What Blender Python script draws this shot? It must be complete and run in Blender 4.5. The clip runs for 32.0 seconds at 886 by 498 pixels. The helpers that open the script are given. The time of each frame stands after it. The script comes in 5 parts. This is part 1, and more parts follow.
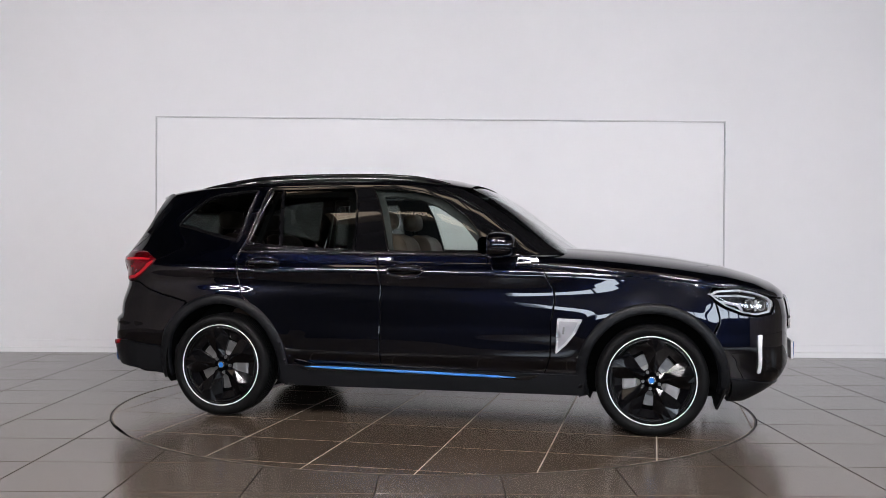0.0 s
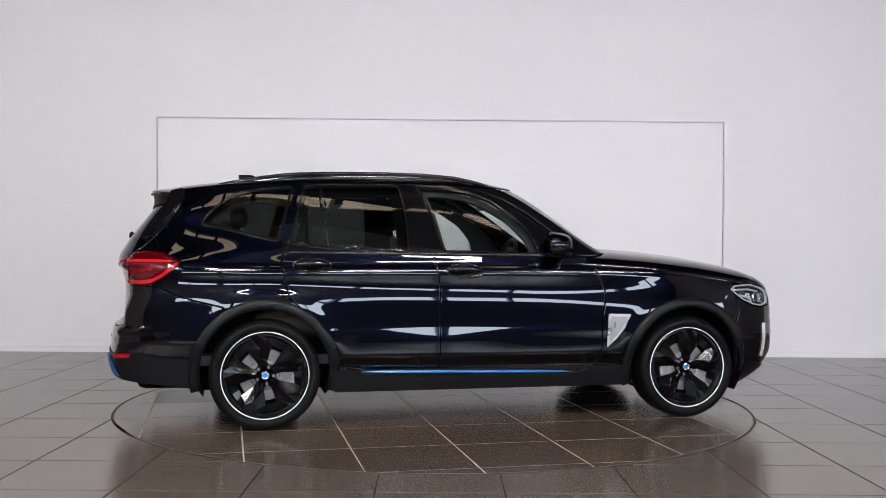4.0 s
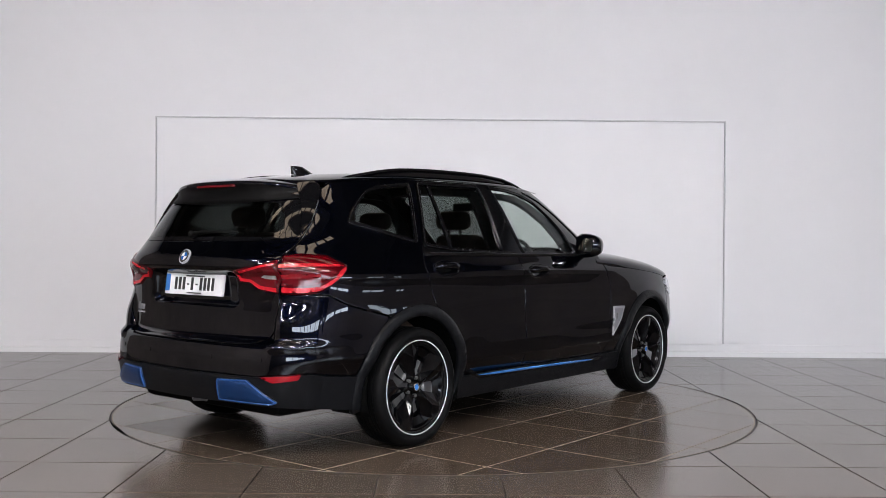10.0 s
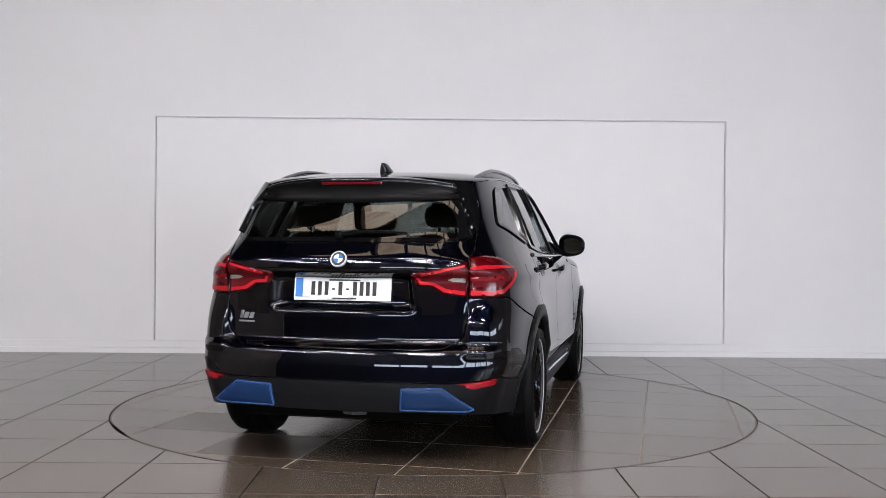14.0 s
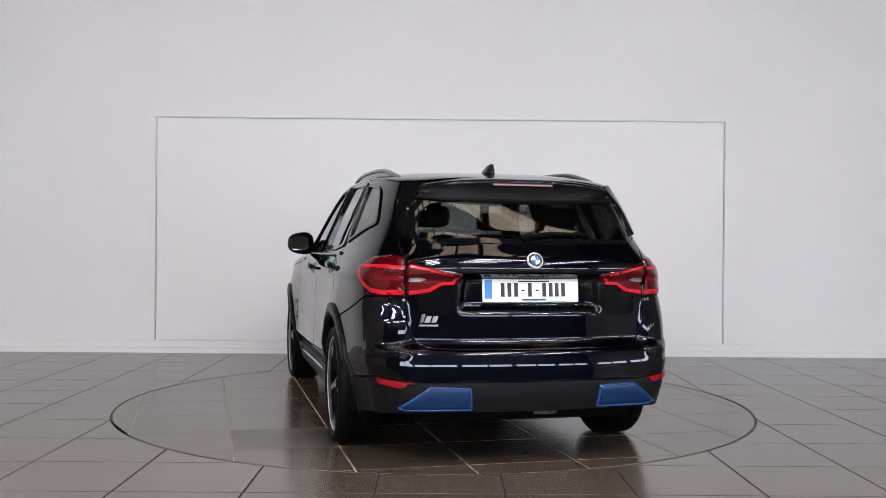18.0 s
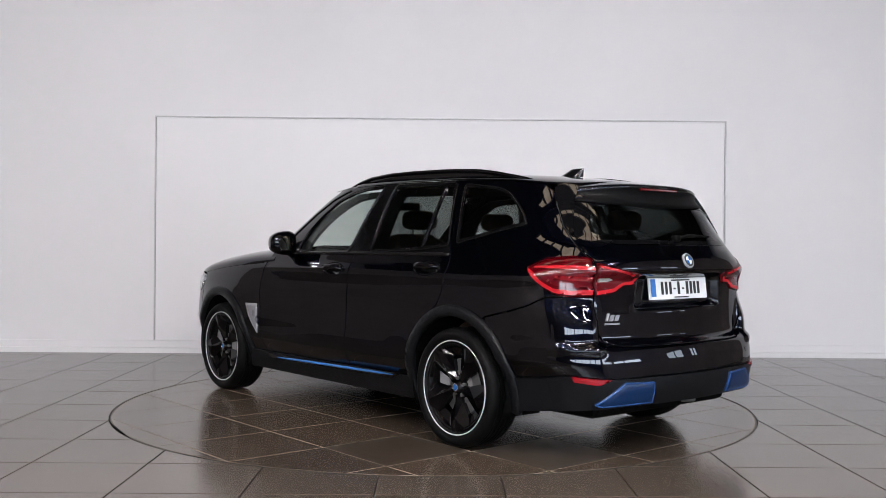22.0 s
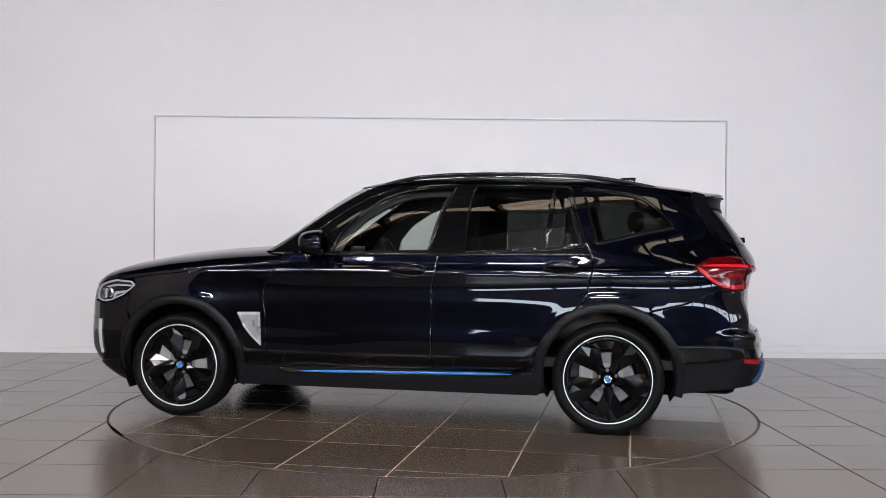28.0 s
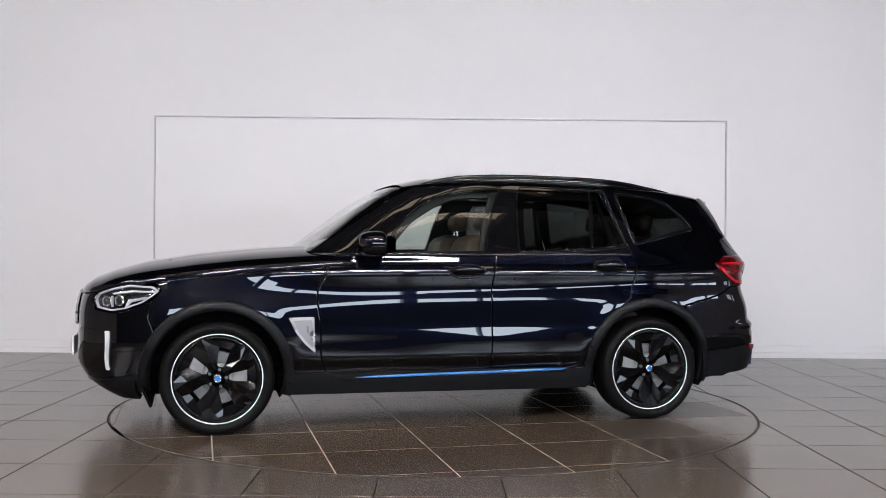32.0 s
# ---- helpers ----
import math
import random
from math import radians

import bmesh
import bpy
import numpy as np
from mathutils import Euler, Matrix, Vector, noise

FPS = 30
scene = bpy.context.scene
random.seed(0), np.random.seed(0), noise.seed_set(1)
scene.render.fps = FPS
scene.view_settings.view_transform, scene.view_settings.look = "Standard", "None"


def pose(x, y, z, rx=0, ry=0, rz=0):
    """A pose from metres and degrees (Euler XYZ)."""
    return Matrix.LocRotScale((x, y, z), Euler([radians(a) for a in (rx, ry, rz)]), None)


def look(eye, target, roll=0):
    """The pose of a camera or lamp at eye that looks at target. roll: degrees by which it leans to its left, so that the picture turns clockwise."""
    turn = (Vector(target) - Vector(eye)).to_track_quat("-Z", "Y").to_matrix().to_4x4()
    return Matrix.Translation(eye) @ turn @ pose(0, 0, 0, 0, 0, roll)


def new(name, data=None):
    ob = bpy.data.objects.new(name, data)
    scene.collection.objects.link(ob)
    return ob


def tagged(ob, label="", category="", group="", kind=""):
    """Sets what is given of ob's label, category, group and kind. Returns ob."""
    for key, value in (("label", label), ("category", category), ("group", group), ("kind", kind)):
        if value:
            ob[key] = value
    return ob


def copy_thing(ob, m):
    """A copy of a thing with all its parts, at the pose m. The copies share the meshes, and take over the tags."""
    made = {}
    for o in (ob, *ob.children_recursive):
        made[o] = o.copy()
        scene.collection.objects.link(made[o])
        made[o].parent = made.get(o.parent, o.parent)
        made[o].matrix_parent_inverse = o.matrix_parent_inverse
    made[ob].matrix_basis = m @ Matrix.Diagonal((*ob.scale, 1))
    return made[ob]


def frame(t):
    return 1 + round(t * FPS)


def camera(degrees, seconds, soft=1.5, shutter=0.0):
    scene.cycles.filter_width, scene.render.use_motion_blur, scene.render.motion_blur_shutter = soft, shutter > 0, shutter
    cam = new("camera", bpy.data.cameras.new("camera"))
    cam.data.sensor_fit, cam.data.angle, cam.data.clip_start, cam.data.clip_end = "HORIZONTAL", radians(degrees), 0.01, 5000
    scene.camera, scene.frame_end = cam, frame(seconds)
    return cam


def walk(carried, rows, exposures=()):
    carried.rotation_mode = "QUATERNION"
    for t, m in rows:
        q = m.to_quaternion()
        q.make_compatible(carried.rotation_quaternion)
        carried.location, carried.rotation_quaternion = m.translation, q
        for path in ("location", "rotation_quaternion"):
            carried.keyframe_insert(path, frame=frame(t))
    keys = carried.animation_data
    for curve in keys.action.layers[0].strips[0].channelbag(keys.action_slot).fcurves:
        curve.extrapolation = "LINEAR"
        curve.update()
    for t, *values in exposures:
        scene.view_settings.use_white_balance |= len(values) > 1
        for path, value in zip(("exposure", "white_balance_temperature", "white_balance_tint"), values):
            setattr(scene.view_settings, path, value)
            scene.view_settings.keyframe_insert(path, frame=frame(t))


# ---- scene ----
# One plan: turntable centre at the origin, camera south of it looking north at a white wall.
cam = camera(48.88, 32.0, soft=0.7)
EYE = Vector((0.0, -7.2513, 1.1785))
AIM = Vector((0.00751, -6.25134, 1.17391))
# the stand creeps by a few centimetres along its line of sight
CREEP = [(0.0, 0.0), (1.2, -0.035), (3.5, -0.035), (5.5, -0.004), (9.0, -0.004), (11.0, 0.020), (13.8, 0.020), (14.8, 0.0), (17.0, 0.0), (18.9, -0.014), (20.4, 0.020), (25.2, 0.022), (27.7, 0.058), (29.0, 0.050), (32.0, 0.050)]
walk(cam, [(t, look(EYE + (AIM - EYE) * d, AIM + (AIM - EYE) * d, 0.487)) for t, d in CREEP],
     exposures=[(0.0, 0.08), (4.0, 0.075), (8.5, 0.065), (12.0, 0.03), (15.0, -0.02), (17.0, -0.04), (18.5, -0.03), (20.0, 0.0), (22.0, 0.055), (24.5, 0.06), (28.0, 0.075), (32.0, 0.09)])

# ---- light ----
WALL_Y, WEST, EAST, SOUTH, TOP = 3.17, -9.5, 9.5, -9.8, 5.6
world = bpy.data.worlds.new("world")
scene.world = world
world.use_nodes = True
wn = world.node_tree
sky = wn.nodes.new("ShaderNodeTexSky")
sky.sky_type, sky.sun_disc, sky.sun_elevation, sky.sun_rotation = "NISHITA", False, radians(40), radians(200)
wn.links.new(sky.outputs[0], wn.nodes["Background"].inputs[0])
wn.nodes["Background"].inputs[1].default_value = 0.1


def area_lamp(name, m, sx, sy, power, color):
    d = bpy.data.lights.new(name, "AREA")
    d.shape, d.size, d.size_y, d.energy, d.color = "RECTANGLE", sx, sy, power, color
    ob = new(name, d)
    ob.matrix_world = m
    return ob


# daylight through the windows behind the camera
DAYLIGHT = (0.76, 0.86, 1.0)
WINDOWS = [(-2.1, 2.35), (0.4, 2.35), (2.9, 2.35), (5.4, 2.35), (7.9, 2.35)]
WIN_Z0, WIN_Z1 = 1.36, 2.24
for wx, ww in WINDOWS:
    area_lamp("window_daylight", look((wx, SOUTH - 0.12, (WIN_Z0 + WIN_Z1) / 2), (wx, 0, (WIN_Z0 + WIN_Z1) / 2 - 0.6)), ww, WIN_Z1 - WIN_Z0, 82, DAYLIGHT)
SIDE_WINDOWS = [(-8.2, 2.35), (-5.6, 2.35), (-2.30, 1.00), (-1.10, 0.40)]
for wy, wh in SIDE_WINDOWS:
    area_lamp("window_daylight", look((EAST + 0.12, wy, (WIN_Z0 + WIN_Z1) / 2), (0, wy, (WIN_Z0 + WIN_Z1) / 2 - 0.6)), wh, WIN_Z1 - WIN_Z0, (35 if wh > 2 else 13) * wh, DAYLIGHT)
# rows of tube lights under the roof
TUBES = [(x, y) for y in (-9.1, -7.9, -6.7, -5.5) for x in (-7.0, -3.9, -0.8, 2.3, 5.4)]
# added glowing strips stand in for a lit, streaked roof band the bodywork mirrors
ROOF_STRIPS = [(-5.95, 0.28), (-4.18, 0.36), (-2.62, 0.40)]


# ---- materials ----
def mat(name, color, rough=0.5, metal=0.0, coat=0.0, var=0.0, vscale=8.0, bump=0.0, bscale=120.0, spec=0.5, color2=None, emit=None, power=0.0, island=0.0):
    m = bpy.data.materials.new(name)
    m.use_nodes = True
    nt = m.node_tree
    N, L = nt.nodes, nt.links
    b = N["Principled BSDF"]
    b.inputs["Base Color"].default_value = (*color, 1)
    b.inputs["Roughness"].default_value = rough
    b.inputs["Metallic"].default_value = metal
    b.inputs["Coat Weight"].default_value = coat
    b.inputs["Coat Roughness"].default_value = 0.02
    b.inputs["Specular IOR Level"].default_value = spec
    tc = N.new("ShaderNodeTexCoord")
    if var or color2:
        n1, n2 = N.new("ShaderNodeTexNoise"), N.new("ShaderNodeTexNoise")
        n1.inputs["Scale"].default_value, n2.inputs["Scale"].default_value = vscale, vscale * 9
        n1.inputs["Detail"].default_value = n2.inputs["Detail"].default_value = 5
        mix = N.new("ShaderNodeMath")
        mix.operation = "MULTIPLY_ADD"
        L.new(tc.outputs["Object"], n1.inputs["Vector"])
        L.new(tc.outputs["Object"], n2.inputs["Vector"])
        L.new(n2.outputs[0], mix.inputs[0])
        mix.inputs[1].default_value = 0.45
        L.new(n1.outputs[0], mix.inputs[2])
        ramp = N.new("ShaderNodeMapRange")
        L.new(mix.outputs[0], ramp.inputs[0])
        ramp.inputs[1].default_value, ramp.inputs[2].default_value = 0.45, 1.0
        cm = N.new("ShaderNodeMix")
        cm.data_type = "RGBA"
        c2 = color2 or tuple(c * (1 - var) for c in color)
        cm.inputs[6].default_value, cm.inputs[7].default_value = (*color, 1), (*c2, 1)
        L.new(ramp.outputs[0], cm.inputs[0])
        out = cm.outputs[2]
        if island:
            oi, hs = N.new("ShaderNodeObjectInfo"), N.new("ShaderNodeHueSaturation")
            mr = N.new("ShaderNodeMapRange")
            L.new(oi.outputs["Random"], mr.inputs[0])
            mr.inputs[3].default_value, mr.inputs[4].default_value = 1 - island, 1 + island
            L.new(mr.outputs[0], hs.inputs["Value"])
            L.new(out, hs.inputs["Color"])
            out = hs.outputs[0]
        L.new(out, b.inputs["Base Color"])
        rr = N.new("ShaderNodeMapRange")
        L.new(mix.outputs[0], rr.inputs[0])
        rr.inputs[1].default_value, rr.inputs[2].default_value = 0.4, 1.0
        rr.inputs[3].default_value, rr.inputs[4].default_value = rough * 0.93, min(1, rough * 1.1)
        L.new(rr.outputs[0], b.inputs["Roughness"])
    if bump:
        nb, bp = N.new("ShaderNodeTexNoise"), N.new("ShaderNodeBump")
        nb.inputs["Scale"].default_value, nb.inputs["Detail"].default_value = bscale, 4
        bp.inputs["Strength"].default_value, bp.inputs["Distance"].default_value = bump, 0.002
        L.new(tc.outputs["Object"], nb.inputs["Vector"])
        L.new(nb.outputs[0], bp.inputs["Height"])
        L.new(bp.outputs[0], b.inputs["Normal"])
    if emit:
        b.inputs["Emission Color"].default_value = (*emit, 1)
        b.inputs["Emission Strength"].default_value = power
    return m


def glass_mat(name, tint, gloss=1.0):
    m = bpy.data.materials.new(name)
    m.use_nodes = True
    N, L = m.node_tree.nodes, m.node_tree.links
    N.remove(N["Principled BSDF"])
    tr, gl, mx = N.new("ShaderNodeBsdfTransparent"), N.new("ShaderNodeBsdfGlossy"), N.new("ShaderNodeMixShader")
    lw, pw, ma = N.new("ShaderNodeLayerWeight"), N.new("ShaderNodeMath"), N.new("ShaderNodeMath")
    lw.inputs["Blend"].default_value = 0.5
    pw.operation, ma.operation = "POWER", "MULTIPLY_ADD"
    pw.inputs[1].default_value, ma.inputs[1].default_value, ma.inputs[2].default_value = 5.0, 0.92, 0.055
    tr.inputs[0].default_value = (*tint, 1)
    gl.inputs["Color"].default_value = (gloss, gloss, gloss, 1)
    gl.inputs["Roughness"].default_value = 0.0
    L.new(lw.outputs["Facing"], pw.inputs[0])
    L.new(pw.outputs[0], ma.inputs[0])
    L.new(ma.outputs[0], mx.inputs[0])
    L.new(tr.outputs[0], mx.inputs[1])
    L.new(gl.outputs[0], mx.inputs[2])
    L.new(mx.outputs[0], N["Material Output"].inputs[0])
    return m


M_WALL = mat("white_wall_paint", (0.80, 0.795, 0.82), 0.55, var=0.03, vscale=0.7, bump=0.06, bscale=260)
M_PANEL = mat("white_panel_paint", (0.815, 0.81, 0.835), 0.42, var=0.02, vscale=0.8, bump=0.04, bscale=260)
M_TRIM = mat("white_trim_paint", (0.80, 0.80, 0.82), 0.35, var=0.03, vscale=3)
M_TILE = mat("brown_grey_tile", (0.086, 0.068, 0.054), 0.20, spec=0.6, var=0.10, vscale=1.6, bump=0.05, bscale=90, island=0.10)
M_TURN = mat("worn_turntable_tile", (0.076, 0.056, 0.041), 0.19, var=0.16, vscale=1.6, bump=0.02, bscale=90, island=0.14, spec=0.32)
M_TURN_DARK = mat("darker_worn_tile", (0.058, 0.043, 0.032), 0.29, var=0.3, vscale=2.5, bump=0.1, bscale=90, spec=0.35)
M_GROUT = mat("dark_grout", (0.03, 0.027, 0.025), 0.8, var=0.3, vscale=20)
# Paleness paints in the gloss that glints along the turntable's joints.
M_GROUT_PALE = mat("glint_pale_grout", (0.46, 0.39, 0.32), 0.8, var=0.5, vscale=9)
M_RING = mat("turntable_steel_edge", (0.05, 0.047, 0.045), 0.45, 0.8, var=0.3, vscale=10)
M_ROOF = mat("dark_timber_deck", (0.075, 0.064, 0.054), 0.65, var=0.3, vscale=2.5)
M_BEAM = mat("dark_steel_beam", (0.05, 0.045, 0.042), 0.5, 0.3, var=0.2, vscale=4)
M_SIDE = mat("dark_showroom_wall", (0.035, 0.034, 0.036), 0.6, var=0.2, vscale=1.5)
M_HALL = mat("brown_grey_side_wall", (0.33, 0.285, 0.26), 0.6, var=0.4, vscale=1.2)
M_MULL = mat("grey_window_frame", (0.12, 0.12, 0.125), 0.4, 0.4, var=0.1)
M_TUBE = mat("lit_tube_diffuser", (0.9, 0.9, 0.88), 0.5, emit=(1.0, 0.955, 0.965), power=246.0)
M_ROOF_STRIP = mat("warm_glowing_sheet", (0.7, 0.6, 0.48), 0.6, var=0.2, vscale=2.0, emit=(1.0, 0.80, 0.60), power=4.0)


def streak_light(m, dark, light):
    """Uneven streaks along a glowing sheet."""
    N, L = m.node_tree.nodes, m.node_tree.links
    tc, mp, nz, mr, mx = N.new("ShaderNodeTexCoord"), N.new("ShaderNodeMapping"), N.new("ShaderNodeTexNoise"), N.new("ShaderNodeMapRange"), N.new("ShaderNodeMix")
    mp.inputs["Scale"].default_value = (1.6, 34.0, 1.0)
    nz.inputs["Scale"].default_value, nz.inputs["Detail"].default_value = 1.0, 5.0
    mx.data_type = "RGBA"
    mr.inputs[1].default_value, mr.inputs[2].default_value = 0.36, 0.62
    mx.inputs[6].default_value, mx.inputs[7].default_value = (*dark, 1), (*light, 1)
    L.new(tc.outputs["Object"], mp.inputs["Vector"])
    L.new(mp.outputs[0], nz.inputs["Vector"])
    L.new(nz.outputs[0], mr.inputs[0])
    L.new(mr.outputs[0], mx.inputs[0])
    L.new(mx.outputs[2], N["Principled BSDF"].inputs["Emission Color"])


streak_light(M_ROOF_STRIP, (0.50, 0.33, 0.22), (1.0, 0.86, 0.70))
# Frame profile is grey to draw the slim shadow lines round white trim.
M_PROFILE = mat("shade_grey_profile", (0.60, 0.60, 0.62), 0.4, 0.3, var=0.1)
M_FIX = mat("white_lamp_housing", (0.75, 0.75, 0.74), 0.4)


# ---- mesh helpers ----
def obj(name, bm, material, parent=None, label="", smooth=False):
    me = bpy.data.meshes.new(name)
    bm.normal_update()
    bm.to_mesh(me)
    bm.free()
    if smooth:
        me.shade_smooth()
    for m in material if isinstance(material, (list, tuple)) else [material]:
        me.materials.append(m)
    ob = new(name, me)
    if parent is not None:
        ob.parent = parent
    if label:
        tagged(ob, label)
    return ob


def part(name, bm, material, parent, label="", smooth=False):
    return obj(name, bm, material, parent, label, smooth)


def empty(name, label, category, group="", m=None):
    ob = new(name)
    ob.empty_display_size = 0.2
    if m is not None:
        ob.matrix_basis = m
    return tagged(ob, label, category, group)


def box(bm, x0, y0, z0, x1, y1, z1, bevel=0.0, m=None):
    vs = [bm.verts.new((x, y, z)) for x in (x0, x1) for y in (y0, y1) for z in (z0, z1)]
    fs = [bm.faces.new([vs[i] for i in f]) for f in ((0, 1, 3, 2), (4, 6, 7, 5), (0, 4, 5, 1), (2, 3, 7, 6), (0, 2, 6, 4), (1, 5, 7, 3))]
    if bevel:
        es = list({e for f in fs for e in f.edges})
        r = bmesh.ops.bevel(bm, geom=es, offset=bevel, segments=2, affect="EDGES", profile=0.5)
        vs = list({v for f in r["faces"] for v in f.verts} | {v for v in vs if v.is_valid})
    if m is not None:
        bmesh.ops.transform(bm, matrix=m, verts=[v for v in vs if v.is_valid])
    return bm


def boxed(*a, **k):
    return box(bmesh.new(), *a, **k)


def revolve(bm, profile, seg, m=None, closed=False):
    """profile: (radius, height) pairs, turned about z."""
    rings = []
    for r, h in profile:
        if r < 1e-6:
            rings.append([bm.verts.new((0, 0, h))])
        else:
            rings.append([bm.verts.new((r * math.cos(2 * math.pi * i / seg), r * math.sin(2 * math.pi * i / seg), h)) for i in range(seg)])
    pairs = list(zip(rings, rings[1:]))
    if closed:
        pairs.append((rings[-1], rings[0]))
    for a, b in pairs:
        for i in range(seg):
            j = (i + 1) % seg
            q = [a[i % len(a)], a[j % len(a)], b[j % len(b)], b[i % len(b)]]
            q = list(dict.fromkeys(q))
            if len(q) > 2:
                bm.faces.new(q)
    if m is not None:
        bmesh.ops.transform(bm, matrix=m, verts=[v for ring in rings for v in ring])
    return bm


def tube(bm, pts, ry, rz=None, seg=10, cap=True):
    """A tube along pts; ry, rz: half widths across and up (lists or numbers)."""
    rz = ry if rz is None else rz
    rings = []
    n = len(pts)
    for i, p in enumerate(pts):
        p = Vector(p)
        d = (Vector(pts[min(i + 1, n - 1)]) - Vector(pts[max(i - 1, 0)])).normalized()
        u = d.cross(Vector((0, 0, 1)))
        u = u.normalized() if u.length > 1e-4 else Vector((1, 0, 0))
        v = u.cross(d)
        a = ry[i] if isinstance(ry, (list, tuple)) else ry
        c = rz[i] if isinstance(rz, (list, tuple)) else rz
        rings.append([bm.verts.new(p + u * (a * math.cos(2 * math.pi * k / seg)) + v * (c * math.sin(2 * math.pi * k / seg))) for k in range(seg)])
    for a, b in zip(rings, rings[1:]):
        for k in range(seg):
            bm.faces.new([a[k], a[(k + 1) % seg], b[(k + 1) % seg], b[k]])
    if cap:
        bm.faces.new(rings[0][::-1])
        bm.faces.new(rings[-1])
    return bm


# ---- the room ----
def build_room():
    g = obj("floor_base", boxed(WEST, SOUTH, -0.20, EAST, WALL_Y, -0.012), M_GROUT)
    tagged(g, "dark grout bed under the tiled showroom floor", "floor", kind="structure")
    # wall with the framed panel
    tagged(obj("wall_north", boxed(WEST - 0.3, WALL_Y, -0.2, EAST + 0.3, WALL_Y + 0.3, TOP), M_WALL), "smooth white painted showroom wall behind the turntable", "wall", kind="structure")
    tagged(obj("baseboard", boxed(WEST, WALL_Y - 0.026, -0.01, EAST, WALL_Y, 0.056, bevel=0.005), M_TRIM), "white painted skirting board along the wall", "baseboard", kind="structure")
    tagged(obj("trim", boxed(WEST, WALL_Y - 0.014, 0.0565, EAST, WALL_Y, 0.134, bevel=0.005), M_WALL), "shallow white plinth board above the skirting", "trim", kind="structure")
    px0, px1, pz1, pz0 = -2.991, 3.090, 2.508, 0.14
    pan = tagged(obj("wall_panel", boxed(px0 + 0.02, WALL_Y - 0.012, pz0, px1 - 0.02, WALL_Y, pz1 - 0.02), M_PANEL), "large flat white panel framed by a slim moulding on the wall", "wall panel")
    for nm, a in (("moulding", (px0, WALL_Y - 0.030, pz0, px0 + 0.013, WALL_Y - 0.001, pz1)), ("moulding", (px1 - 0.013, WALL_Y - 0.030, pz0, px1, WALL_Y - 0.001, pz1)), ("moulding", (px0, WALL_Y - 0.030, pz1, px1, WALL_Y - 0.001, pz1 + 0.013))):
        part(nm, boxed(*a, bevel=0.003), M_PROFILE, pan, "slim frame profile, grey for its shadow line")
    # the rest of the hall
    tagged(obj("wall_west", boxed(WEST - 0.3, SOUTH, -0.2, WEST, WALL_Y, TOP), M_HALL), "brown-grey showroom side wall", "wall", kind="structure")
    ew = bmesh.new()
    box(ew, EAST, SOUTH, -0.2, EAST + 0.25, WALL_Y, WIN_Z0)
    box(ew, EAST, SOUTH, WIN_Z1, EAST + 0.25, WALL_Y, TOP)
    ys = [SOUTH] + [v for wy, wh in SIDE_WINDOWS for v in (wy - wh / 2, wy + wh / 2)] + [WALL_Y]
    for y0, y1 in zip(ys[::2], ys[1::2]):
        box(ew, EAST, y0, WIN_Z0, EAST + 0.25, y1, WIN_Z1)
    tagged(obj("wall_east", ew, M_HALL), "brown-grey showroom side wall with a row of windows", "wall", kind="structure")
    for wy, wh in SIDE_WINDOWS:
        w = tagged(new("window_2"), "long low shopfront window with grey metal frame", "window", "shopfront windows", "structure")
        for i in range(3):
            y = wy - wh / 2 + wh * i / 2
            part("mullion", boxed(EAST - 0.02, y - 0.03, WIN_Z0, EAST + 0.08, y + 0.03, WIN_Z1), M_MULL, w)
        for z in (WIN_Z0 + 0.03, WIN_Z1 - 0.03):
            part("transom", boxed(EAST - 0.01, wy - wh / 2, z - 0.03, EAST + 0.07, wy + wh / 2, z + 0.03), M_MULL, w)
    xs = [WEST] + [v for wx, ww in WINDOWS for v in (wx - ww / 2, wx + ww / 2)] + [EAST]
    sw = bmesh.new()
    box(sw, WEST - 0.3, SOUTH - 0.25, -0.2, EAST + 0.3, SOUTH, WIN_Z0)
    box(sw, WEST - 0.3, SOUTH - 0.25, WIN_Z1, EAST + 0.3, SOUTH, TOP)
    for a, b in zip(xs[::2], xs[1::2]):
        box(sw, a, SOUTH - 0.25, WIN_Z0, b, SOUTH, WIN_Z1)
    tagged(obj("wall_south", sw, M_SIDE), "dark wall with a row of long low windows", "wall", kind="structure")
    for wx, ww in WINDOWS:
        w = tagged(new("window_1"), "long low shopfront window with grey metal frame", "window", "shopfront windows", "structure")
        for i in range(3):
            x = wx - ww / 2 + ww * i / 2
            part("mullion", boxed(x - 0.03, SOUTH - 0.08, WIN_Z0, x + 0.03, SOUTH + 0.02, WIN_Z1), M_MULL, w)
        for z in (WIN_Z0 + 0.03, WIN_Z1 - 0.03):
            part("transom", boxed(wx - ww / 2, SOUTH - 0.07, z - 0.03, wx + ww / 2, SOUTH + 0.01, z + 0.03), M_MULL, w)
    ce = bmesh.new()
    ys = [SOUTH - 0.3] + [v for y, w in ROOF_STRIPS for v in (y - w / 2, y + w / 2)] + [WALL_Y + 0.3]
    for y0, y1 in zip(ys[::2], ys[1::2]):
        box(ce, WEST - 0.3, y0, TOP, EAST + 0.3, y1, TOP + 0.2)
    for y, w in ROOF_STRIPS:
        for x0, x1 in ((WEST - 0.3, -3.6), (3.2, EAST + 0.3)):
            box(ce, x0, y - w / 2, TOP, x1, y + w / 2, TOP + 0.2)
    tagged(obj("ceiling", ce, M_ROOF), "dark timber roof deck", "ceiling", kind="structure")
